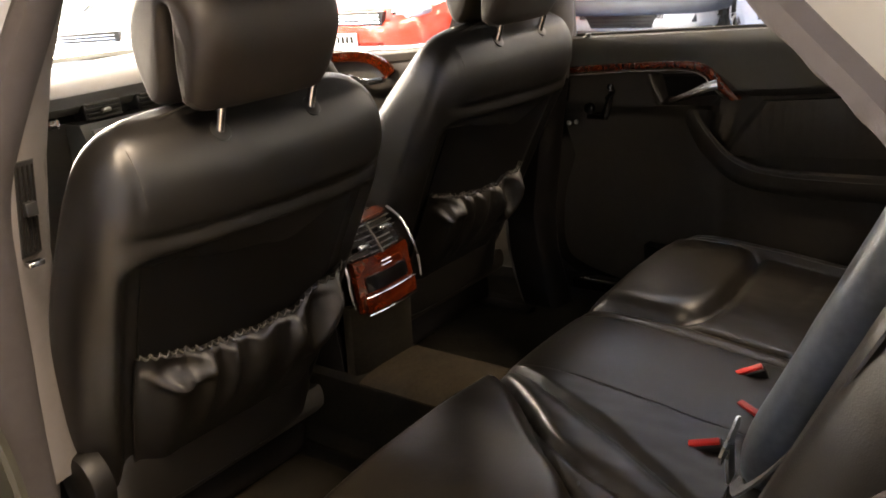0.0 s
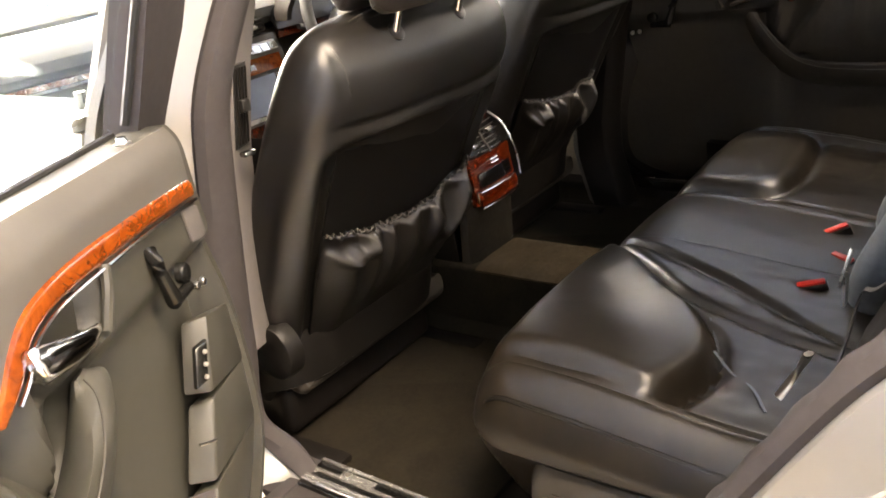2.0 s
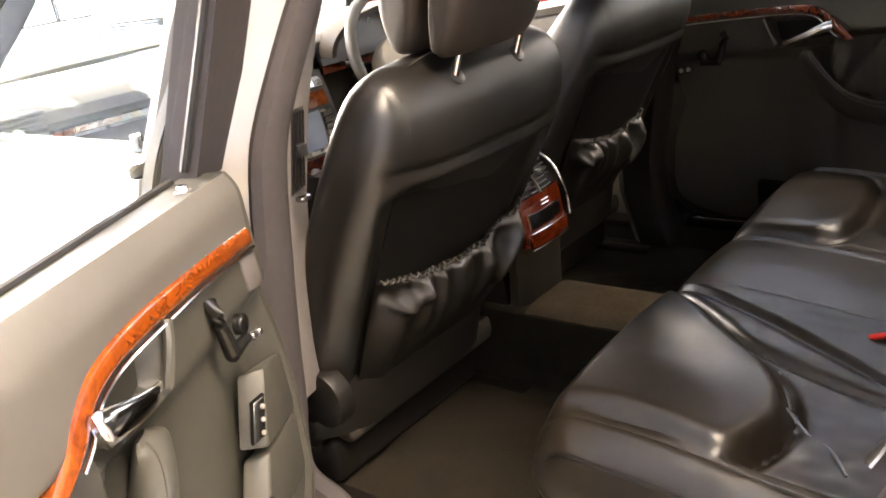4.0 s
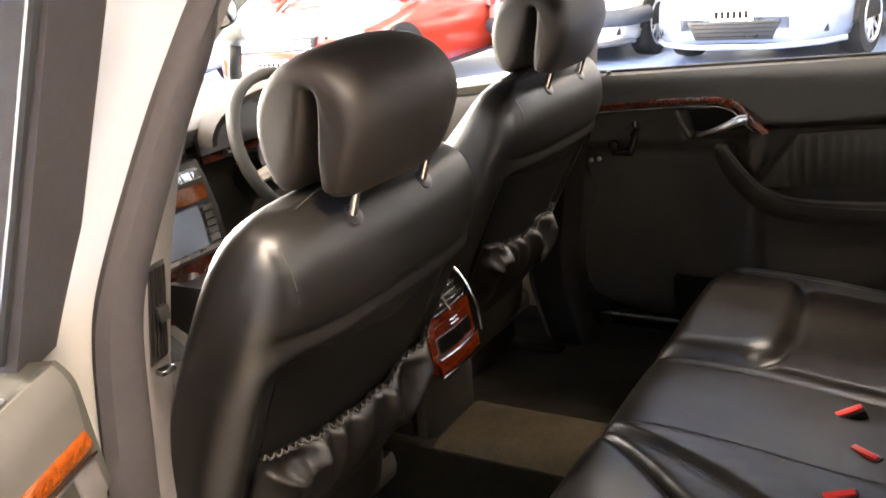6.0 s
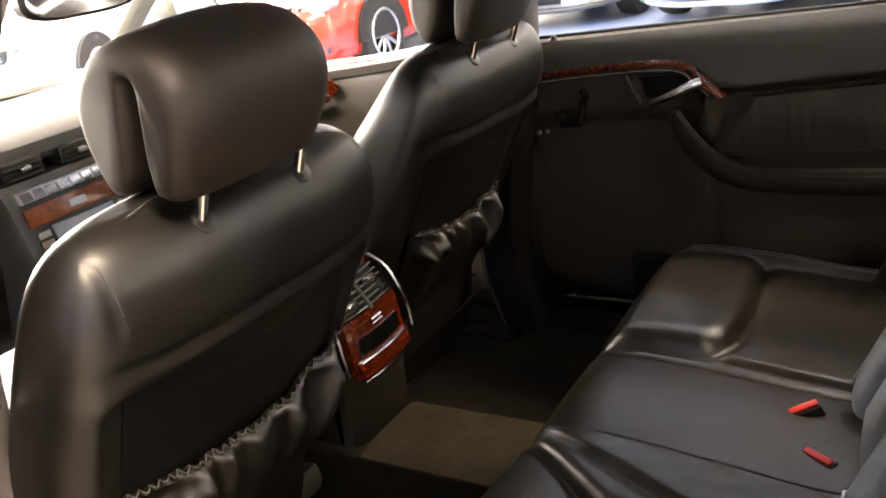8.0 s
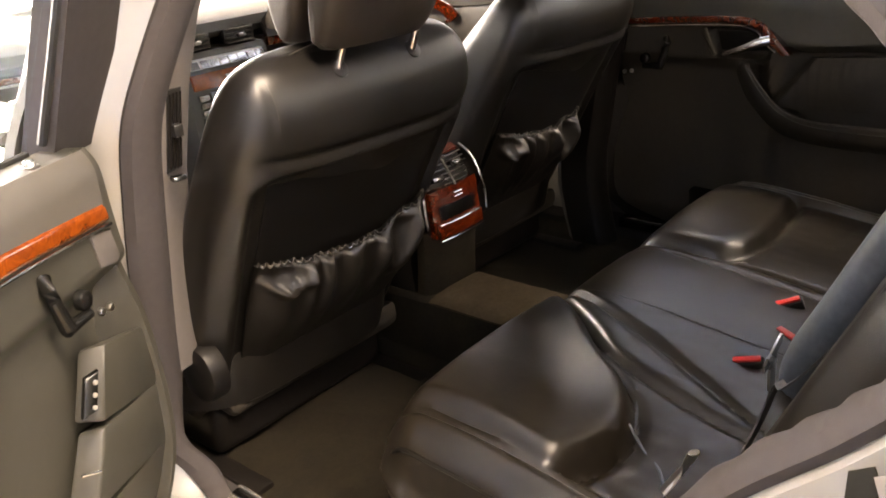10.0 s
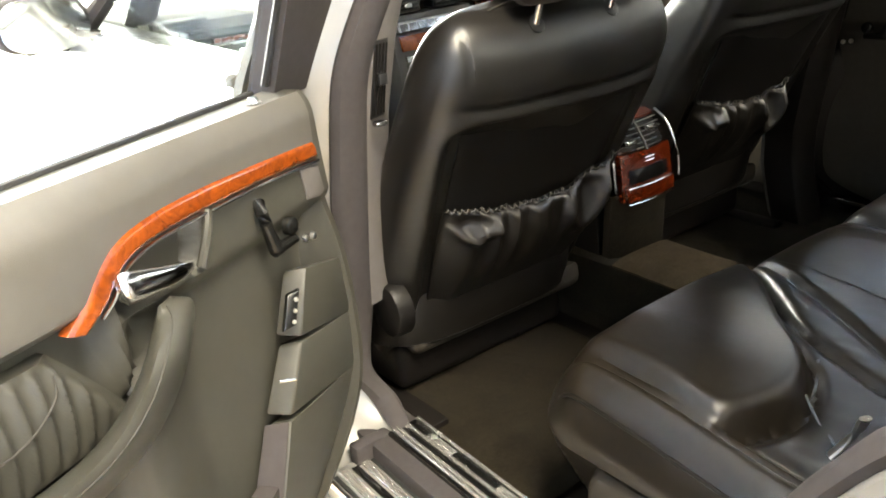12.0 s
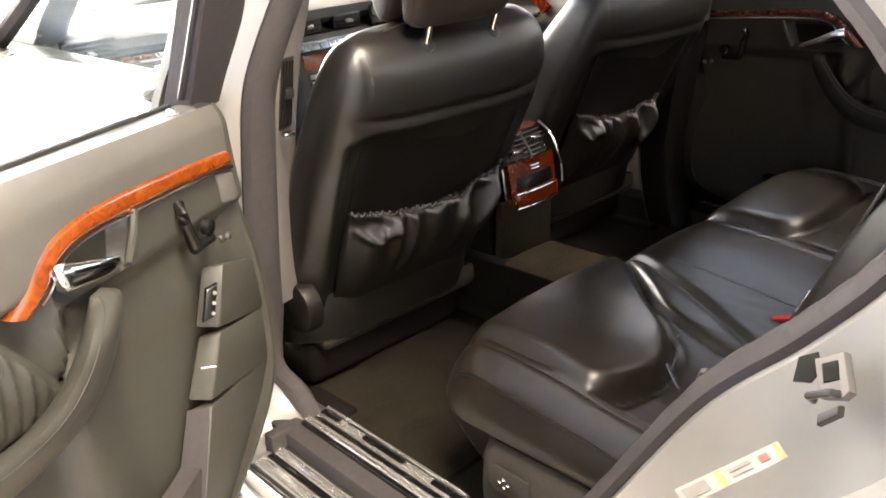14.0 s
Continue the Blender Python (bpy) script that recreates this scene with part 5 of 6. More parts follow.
for s in (-1, 1):
    part("piping", tube(smooth_line([(s * 0.600, -0.283, 0.462), (s * 0.606, -0.295, 0.480)] + [Vector((s * 0.616, y, seat_top(s * 0.616, y) - 0.003)) for y in (-0.33, -0.38, -0.45, -0.52, -0.60, -0.68)], 4), 0.0036, 6), LEATHER, bench)


def seam_line(points, radius, mat, name):
    part(name, tube(smooth_line([Vector((x, y, seat_top(x, y) + radius * 0.2)) for x, y in points], 5), radius, 6, 0.6), mat, bench)


seam_line([(-0.106, -0.297), (-0.14, -0.37), (-0.167, -0.436), (-0.196, -0.50), (-0.223, -0.562), (-0.262, -0.64)], 0.0022, LEATHER, "piping")
seam_line([(-0.405, -0.562), (-0.428, -0.595), (-0.455, -0.631), (-0.498, -0.660)], 0.0022, SHEEN_WEAR_LEATHER, "worn_seam")
seam_line([(-0.309, -0.522), (-0.345, -0.543), (-0.395, -0.564)], 0.0020, SHEEN_WEAR_LEATHER, "worn_seam")


def rear_back(name, x0, x1, bolster, mat):
    def f(a, b):
        x = x0 + (x1 - x0) * a
        z = 0.47 + 0.52 * b
        side = bolster(x) * (1 - 0.35 * b)
        y = -0.70 - 0.45 * (z - 0.5) + side - 0.05 * ease(0.86, 1.0, b) ** 2 - 0.02 * (1 - math.sin(math.pi * min(1, a * 6)) if a < 1 / 12 else 0)
        y += 0.003 * noise.noise((x * 9, z * 9, 4.0))
        for edge in (a, 1 - a):
            y -= 0.022 * (1 - ease(0, 0.07, edge))
        return Vector((x, y, z))

    return part(name, sheet(f, 40, 26, (0, -0.12, 0)), mat, bench)


rear_back("backrest", -0.615, -0.222, lambda x: 0.012 * math.exp(-(((x + 0.55) / 0.05) ** 2)) - 0.022, LEATHER)
rear_back("centre_backrest", -0.217, 0.150, lambda x: -0.012, LEATHER)
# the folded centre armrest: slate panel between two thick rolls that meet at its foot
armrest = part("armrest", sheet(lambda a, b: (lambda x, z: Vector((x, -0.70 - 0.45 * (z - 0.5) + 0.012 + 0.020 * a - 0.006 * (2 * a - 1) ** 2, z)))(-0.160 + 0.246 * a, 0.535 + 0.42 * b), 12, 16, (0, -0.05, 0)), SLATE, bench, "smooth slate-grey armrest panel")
# The rolls are black leather, tinted slate for the light on them.
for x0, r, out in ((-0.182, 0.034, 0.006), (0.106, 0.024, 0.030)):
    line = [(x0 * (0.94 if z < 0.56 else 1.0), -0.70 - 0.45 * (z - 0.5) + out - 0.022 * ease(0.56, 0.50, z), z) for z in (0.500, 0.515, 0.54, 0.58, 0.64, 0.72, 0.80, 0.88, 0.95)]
    part("side_roll", tube(smooth_line(line, 4), lambda t, r=r: r * (0.55 + 0.45 * ease(0.0, 0.16, t)), 18, 1.25, (1, 0, 0)), SHEEN_WEAR_LEATHER, armrest, "thick black leather roll, tinted slate for the light on it")
rear_back("backrest", 0.155, 0.615, lambda x: 0.05 * math.exp(-(((x - 0.55) / 0.06) ** 2)) + 0.045 * math.exp(-(((x - 0.195) / 0.045) ** 2)), LEATHER)

# seat-base trim beside the sill, with its small control knob
base_trim = part("base_trim", loft([[Vector((x + dx, y, z)) for x, z in ((-0.655, 0.285), (-0.656, 0.35), (-0.650, 0.405), (-0.632, 0.432), (-0.60, 0.44), (-0.54, 0.44), (-0.54, 0.285))] for y, dx in ((-0.70, 0), (-0.58, 0), (-0.46, 0), (-0.41, 0.002), (-0.39, 0.010), (-0.382, 0.024))]), TRIM_MID, bench, "grey moulded seat-base trim")
sw = part("knob_plate", prism([Vector((-0.6525, y, z)) for y, z in ((-0.415, 0.372), (-0.425, 0.362), (-0.485, 0.362), (-0.495, 0.372), (-0.495, 0.405), (-0.43, 0.410), (-0.415, 0.398))], (-0.004, 0, 0.002), 0.002), TRIM_MID, base_trim)
for dy, dz in ((0, 0), (0.008, 0), (-0.008, 0), (0, 0.007), (0, -0.007)):
    part("knob", disc((-0.656, -0.452 + dy, 0.388 + dz), (-1, 0, 0.3), 0.0032, 0.008, 12, 0.001), CHROME if dy or dz else PLASTIC, sw)


# ---- belts and buckles ----
def buckle(p, turn, tilt, slope):
    t = thing("seat_belt_buckle", (0, 0, 0), "black seat belt buckle with a red release button", "seat belt buckle", "rear seat belt buckles", pose(*p, tilt, slope, turn))
    part("case", block((-0.024, -0.010, -0.045), (0.024, 0.010, 0.006), 0.004), PLASTIC, t, local=True)
    part("button", block((-0.021, -0.0055, 0.003), (0.021, 0.0055, 0.010), 0.002), RED, t, "red release button", local=True)
    part("stalk", tube([(0, 0, -0.04), (0, 0.004, -0.075)], 0.011, 8), PLASTIC, t, local=True)
    return t


buckle((0.072, -0.612, 0.518), 112, -14, 22)
buckle((-0.026, -0.645, 0.509), 58, -14, 0)
buckle((-0.150, -0.627, 0.516), 106, -14, 13)


def rear_belt(s):
    t = thing("seat_belt", (s * 0.4, -0.8, 0.6), "black seat belt webbing with a steel tongue", "seat belt", "rear seat belts")
    line = smooth_line([(s * 0.60, -0.98, 1.10), (s * 0.585, -0.92, 0.95), (s * 0.535, -0.84, 0.79), (s * 0.45, -0.775, 0.68), (s * 0.375, -0.742, 0.632), (s * 0.42, -0.735, 0.585), (s * 0.58, -0.74, 0.56)], 6)
    rings = []
    for p in line:
        w = Vector((0.93 * s, -0.10, 0.34)).normalized() * 0.024
        n = Vector((0.0, 0.9, 0.4)).normalized() * 0.0012
        rings.append([p - w - n, p + w - n, p + w + n, p - w + n])
    part("webbing", loft(rings), BELT, t)
    c = Vector((s * 0.36, -0.732, 0.64)) if s > 0 else Vector((-0.262, -0.700, 0.600))
    part("tongue", prism([c + Vector((s * a * 0.95, 0, b)) for a, b in ((-0.034, 0.024), (-0.026, 0.026), (0.034, 0.002), (0.034, -0.008), (0.010, -0.004), (0.004, -0.050), (-0.016, -0.048), (-0.012, 0.004), (-0.032, 0.012))], (0, 0.004, 0), 0.001), STEEL, t, "steel belt tongue")
    part("belt_guide", tube(smooth_line([(s * 0.600, -0.735, 0.665), (s * 0.592, -0.722, 0.635), (s * 0.604, -0.705, 0.605)], 4), 0.007, 8, 0.5), STEEL, t, "pale belt guide")


rear_belt(-1)
rear_belt(1)


# ---- floor, tunnel, rear console ----
def floor_z(x, y):
    return 0.262 + 0.004 * noise.noise((x * 12, y * 12, 0)) + 0.02 * ease(0.1, 0.5, y) - 0.0


for x0, x1 in ((-0.655, -0.13), (0.07, 0.655)):
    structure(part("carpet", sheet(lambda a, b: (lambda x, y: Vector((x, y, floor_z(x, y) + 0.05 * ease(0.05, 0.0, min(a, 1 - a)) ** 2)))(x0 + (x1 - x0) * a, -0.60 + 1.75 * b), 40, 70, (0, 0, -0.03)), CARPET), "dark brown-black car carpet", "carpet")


def mat_thing(x0, x1, y0, y1):
    ob = part("floor_mat", sheet(lambda a, b: (lambda x, y: Vector((x, y, floor_z(x, y) + 0.012 + 0.003 * noise.noise((x * 20, y * 20, 3)))))(x0 + (x1 - x0) * a, y0 + (y1 - y0) * b), 26, 26, (0, 0, -0.010)), CARPET)
    return tagged(ob, "dark brown loop-pile floor mat on the car floor", "floor mat", "rear floor mats")


mat_thing(-0.615, -0.165, -0.26, 0.20)
mat_thing(0.105, 0.60, -0.26, 0.20)
tun = [[Vector((x, y, z)) for x, z in ((-0.128, 0.262), (-0.124, 0.34), (-0.120, 0.40), (-0.113, 0.420), (-0.098, 0.428), (-0.03, 0.430), (0.04, 0.428), (0.060, 0.420), (0.070, 0.40), (0.082, 0.34), (0.100, 0.262))] for y in (-0.45, -0.3, -0.2, -0.1, 0.0, 0.1, 0.3, 0.6)]
# The tunnel's dark carpet stands for the shade on its sides.
structure(part("tunnel", loft(tun), CARPET), "carpeted transmission tunnel, darkened for the shade on its sides", "tunnel")
# Added lighter strip: the light falling between the seats, put into colour.
tagged(part("tunnel_top_lit", sheet(lambda a, b: (lambda x, y: Vector((x, y, 0.433 - 0.010 * abs((x + 0.022) / 0.092) ** 5 + 0.0015 * noise.noise((x * 25, y * 25, 8)))))(-0.112 + 0.178 * a, -0.44 + 0.49 * b), 20, 40, (0, 0, -0.012)), CARPET_LIT), "top of the brown tunnel carpet, lighter to look lit", "carpet strip")

console = thing("rear_console", (-0.015, 0.05, 0.42), "rear centre console with burl wood face and air vents", "console")


def face_y(x, z, out=0.0):
    return 0.038 + 0.30 * max(0, z - 0.66) ** 1.3 * 3 + 0.10 * (z - 0.56) + 1.2 * (x + 0.012) ** 2 - out


part("body", loft([[Vector((x, y, z)) for x, z in ((-0.095, 0.40), (-0.105, 0.50), (-0.108, 0.60), (-0.104, 0.70), (-0.09, top - 0.012), (-0.05, top), (0.03, top), (0.068, top - 0.012), (0.080, 0.70), (0.084, 0.60), (0.080, 0.50), (0.07, 0.40))] for y, top in ((0.098, 0.715), (0.105, 0.735), (0.14, 0.75), (0.3, 0.745), (0.55, 0.70), (0.72, 0.66))]), SHELL, console, "black vinyl console body")
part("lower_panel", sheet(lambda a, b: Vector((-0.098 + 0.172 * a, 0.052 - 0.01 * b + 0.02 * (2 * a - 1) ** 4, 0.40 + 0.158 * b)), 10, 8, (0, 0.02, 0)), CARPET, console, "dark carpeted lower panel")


def console_face(name, x0, x1, z0, z1, out, mat, parent, label="", depth=0.012):
    return part(name, sheet(lambda a, b: (lambda x, z: Vector((x, face_y(x, z, out), z)))(x0 + (x1 - x0) * a, z0 + (z1 - z0) * b), 14, 10, (0, depth, 0)), mat, parent, label)


wood_face = console_face("wood_face", -0.086, 0.066, 0.556, 0.668, 0.004, WOOD_SHADED, console, "glossy red-brown burl wood face")
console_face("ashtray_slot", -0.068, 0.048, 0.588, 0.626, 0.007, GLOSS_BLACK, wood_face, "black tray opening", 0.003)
console_face("tray_lip", -0.080, 0.060, 0.556, 0.580, 0.012, WOOD_SHADED, wood_face)
for z, o in ((0.582, 0.014), (0.552, 0.012)):
    part("bright_strip", tube([Vector((x, face_y(x, z, o), z)) for x in (-0.08, -0.045, -0.012, 0.025, 0.06)], 0.0022, 6), CHROME, wood_face)
for z in (0.640, 0.650):
    part("bright_strip", tube([Vector((x, face_y(x, z, 0.007), z)) for x in (-0.024, -0.012, 0.003)], 0.0022, 6), CHROME, wood_face)
grille = console_face("air_vent", -0.086, 0.066, 0.668, 0.738, -0.012, SHELL, console, "black air vent with bright slats")
for k in range(6):
    z = 0.674 + 0.0115 * k
    for x0, x1 in ((-0.082, -0.014), (-0.006, 0.062)):
        part("slat", tube([Vector((x0 + (x1 - x0) * f, face_y(x0 + (x1 - x0) * f, z, 0.002), z)) for f in (0, 0.33, 0.66, 1)], 0.0026, 6, 0.5), STEEL, grille)
part("divider", tube([Vector((-0.010, face_y(-0.01, z, 0.005), z)) for z in (0.668, 0.69, 0.71, 0.738)], 0.004, 8), TRIM_GREY, grille)
for x, z in ((-0.048, 0.693), (0.028, 0.713)):
    part("thumb_tab", block((x - 0.014, face_y(x, z, 0.014), z - 0.006), (x + 0.014, face_y(x, z, 0.0), z + 0.006), 0.003), STEEL, grille)
part("wood_top", sheet(lambda a, b: (lambda x: Vector((x, face_y(x, 0.742) + 0.022 * b, 0.740 + 0.008 * b)))(-0.086 + 0.152 * a), 12, 4, (0, 0.0, -0.006)), WOOD_SHADED, console)
for s in (-1, 1):
    x = -0.010 + s * 0.084
    part("side_rail", tube(smooth_line([(x, 0.10, 0.745), (x + s * 0.006, 0.072, 0.715), (x + s * 0.010, 0.052, 0.66), (x + s * 0.014, 0.044, 0.61), (x + s * 0.012, 0.040, 0.565)], 5), lambda t: 0.0034 - 0.0012 * t, 8), STEEL, console, "satin side rail")

# the console is low: everything over its tray lip is drawn together
for ob in console.children_recursive:
    for v in ob.data.vertices:
        if v.co.z > 0.556:
            v.co.z = 0.566 + (v.co.z - 0.556) * 0.77

# far sill strip and seat rails seen under the far seat
# side trims that close the cabin behind the bench
for s in (-1, 1):
    part("quarter_trim", sheet(lambda a, b: Vector((s * (0.66 + 0.03 * (1 - b)), (lambda y0: y0 + (-1.5 - y0) * a)(along([(0.36, -0.56), (0.53, -0.70), (0.72, -0.84), (0.82, -0.92), (0.9, -0.97), (0.98, -0.98)], 0.36 + 0.62 * b)), 0.36 + 0.62 * b)), 8, 8, (s * 0.03, 0, 0)), TRIM_DARK, sedan)
part("parcel_shelf", block((-0.66, -1.75, 0.93), (0.66, -0.93, 0.955), 0.01), TRIM_DARK, sedan)
part("bulkhead", block((-0.66, -1.0, 0.25), (0.66, -0.95, 0.94), 0.01), RUBBER, sedan)

# ---- dashboard ----
dash = thing("dashboard", (0, 1.1, 0.5), "grey dashboard with wood strips, air vents and a display", "dashboard")


def dash_y(x):
    return 0.80 + 0.06 * (x / 0.7) ** 2


part("top_pad", loft([[Vector((x, dash_y(x) + dy, z)) for dy, z in ((0.03, 0.900), (0.0, 0.906), (-0.016, 0.922), (-0.014, 0.945), (0.004, 0.964), (0.05, 0.974), (0.2, 0.974), (0.45, 0.968), (0.56, 0.958), (0.56, 0.90))] for x in [-0.72 + 1.44 * k / 18 for k in range(19)]]), DASH, dash, "soft grey dashboard top")
part("lower_fascia", loft([[Vector((x, dash_y(x) + dy, z)) for dy, z in ((0.03, 0.884), (0.035, 0.80), (0.05, 0.70), (0.09, 0.58), (0.18, 0.50), (0.4, 0.48), (0.4, 0.884))] for x in [-0.71 + 1.42 * k / 14 for k in range(15)]]), TRIM_SOFT, dash, "grey glovebox fascia")
part("wood_strip", loft([[Vector((x, dash_y(x) + dy, z)) for dy, z in ((0.026, 0.902), (0.006, 0.899), (0.004, 0.888), (0.026, 0.884))] for x in [-0.56 + 0.40 * k / 8 for k in range(9)]]), WOOD_SHADED, dash, "burl wood strip")
part("bright_line", tube([Vector((-0.56 + 0.40 * k / 8, dash_y(-0.56 + 0.40 * k / 8) + 0.010, 0.882)) for k in range(9)], 0.003, 6), STEEL, dash)


def dash_vent(x0, x1, z0, z1, rows):
    xm = (x0 + x1) / 2
    y = dash_y(xm) - 0.022
    v = part("air_vent", block((x0, y, z0), (x1, y + 0.05, z1), 0.008), PLASTIC, dash, "black air vent")
    for k in range(rows):
        z = z0 + (z1 - z0) * (k + 0.5) / rows
        part("slat", block((x0 + 0.006, y - 0.006, z - 0.0022), (x1 - 0.006, y + 0.004, z + 0.0022), 0.001), TRIM_GREY, v)
    part("thumb_tab", block((xm - 0.012, y - 0.014, (z0 + z1) / 2 - 0.005), (xm + 0.012, y, (z0 + z1) / 2 + 0.005), 0.003), STEEL, v)


dash_vent(-0.70, -0.57, 0.890, 0.955, 6)
dash_vent(-0.115, -0.02, 0.885, 0.925, 4)
dash_vent(0.02, 0.115, 0.885, 0.925, 4)
dash_vent(0.60, 0.70, 0.872, 0.930, 5)
stack = part("console_panel", loft([[Vector((x, y, z)) for y, z in ((0.775, 0.882), (0.755, 0.84), (0.735, 0.77), (0.725, 0.69), (0.70, 0.60), (0.62, 0.555), (0.62, 0.45), (0.9, 0.45), (0.9, 0.882))] for x in (-0.135, -0.128, 0.0, 0.128, 0.135)]), DASH, dash, "grey centre stack")


def stack_y(z):
    return along([(0.555, 0.62), (0.60, 0.70), (0.69, 0.725), (0.77, 0.735), (0.84, 0.755), (0.882, 0.775)], z)


def stack_face(name, x0, x1, z0, z1, mat, out=0.004, label="", parent=None):
    return part(name, sheet(lambda a, b: Vector((x0 + (x1 - x0) * a, stack_y(z0 + (z1 - z0) * b) - out, z0 + (z1 - z0) * b)), 3, 4, (0, 0.004 + out, 0)), mat, parent or stack, label)


stack_face("button_panel", -0.115, 0.115, 0.846, 0.868, STEEL, 0.010, "bright button row")
for k in range(8):
    stack_face("button", -0.110 + 0.0285 * k, -0.087 + 0.0285 * k, 0.849, 0.865, CHROME, 0.015)
stack_face("wood_panel", -0.115, 0.115, 0.800, 0.836, WOOD, 0.006, "burl wood panel")
stack_face("oval_badge", -0.02, 0.02, 0.811, 0.825, STEEL, 0.010)
stack_face("display", -0.072, 0.072, 0.700, 0.792, SCREEN, 0.008, "display, coloured blue-grey for the reflection on it")
for s in (-1, 1):
    for k in range(5):
        stack_face("button", s * 0.097 - 0.014, s * 0.097 + 0.014, 0.705 + 0.0175 * k, 0.718 + 0.0175 * k, STEEL, 0.008)
stack_face("display_frame", -0.118, 0.118, 0.688, 0.697, STEEL, 0.008)
stack_face("wood_panel", -0.115, 0.115, 0.585, 0.680, WOOD_SHADED, 0.006, "burl wood panel")
for x in (-0.06, 0.0, 0.06):
    part("dial", disc((x, stack_y(0.645) - 0.004, 0.645), (0, -1, 0.1), 0.014, 0.014, 20, 0.003), STEEL, stack)
# instrument hood
part("instrument_hood", loft([[Vector((0.38 + rx * math.cos(a), y, 0.905 + rz * math.sin(a))) for a in [math.pi * k / 20 for k in range(21)]] + [Vector((0.38 + rx * 0.93 * math.cos(a), y, 0.905 + rz * 0.86 * math.sin(a))) for a in [math.pi * (20 - k) / 20 for k in range(21)]] for y, rx, rz in ((0.735, 0.225, 0.100), (0.80, 0.225, 0.096), (0.95, 0.20, 0.07), (1.05, 0.17, 0.05))]), TRIM_MID, dash, "curved instrument hood")
part("instrument_face", sheet(lambda a, b: Vector((0.15 + 0.45 * a, 0.770 + 0.02 * b, 0.885 + 0.100 * b * (1 - (2 * a - 1) ** 2 * 0.5))), 12, 6, (0, 0.01, 0)), PLASTIC, dash, "black instrument face")
part("fascia_wood", sheet(lambda a, b: Vector((0.16 + 0.44 * a, 0.782, 0.862 + 0.026 * b)), 8, 3, (0, 0.01, 0)), WOOD_SHADED, dash, "burl wood strip")

# ---- steering wheel ----
wheel_m = Matrix.Translation((0.365, 0.665, 0.862)) @ Matrix.Rotation(radians(-24), 4, "X")
steering = thing("steering_wheel", (0.385, 0.70, 0.90), "grey leather steering wheel with a grey hub", "steering wheel")


def on_wheel(x, y, z):
    return wheel_m @ Vector((x, y, z))


part("rim", tube([on_wheel(0.19 * math.cos(a), 0, 0.19 * math.sin(a)) for a in [2 * math.pi * k / 56 for k in range(56)]], 0.0155, 12, loop=True, up=(0, 1, 0.4)), TRIM_GREY, steering)
part("hub", loft([[on_wheel(r * 0.105 * math.copysign(abs(math.cos(a)) ** 0.75, math.cos(a)), y, -0.015 + r * 0.085 * math.copysign(abs(math.sin(a)) ** 0.75, math.sin(a))) for a in [2 * math.pi * k / 32 for k in range(32)]] for y, r in ((0.06, 0.8), (0.02, 1.0), (-0.01, 0.97), (-0.03, 0.75), (-0.036, 0.3))]), CREAM, steering, "grey padded hub")
for s in (-1, 1):
    part("spoke", tube([on_wheel(s * 0.08, 0.0, -0.03), on_wheel(s * 0.13, 0.0, -0.035), on_wheel(s * 0.183, 0.0, -0.04)], 0.026, 8, 0.5), CREAM, steering)
    part("button_pod", disc(on_wheel(s * 0.125, -0.012, -0.035), wheel_m.to_3x3() @ Vector((0, -1, 0)), 0.018, 0.008, 16, 0.002), PLASTIC, steering)
part("column", tube([on_wheel(0, 0.04, -0.01), on_wheel(0, 0.2, -0.01)], 0.06, 16), PLASTIC, steering)
part("stalk", tube([on_wheel(-0.06, 0.07, 0.02), on_wheel(-0.17, 0.06, 0.05)], 0.008, 8), PLASTIC, steering)


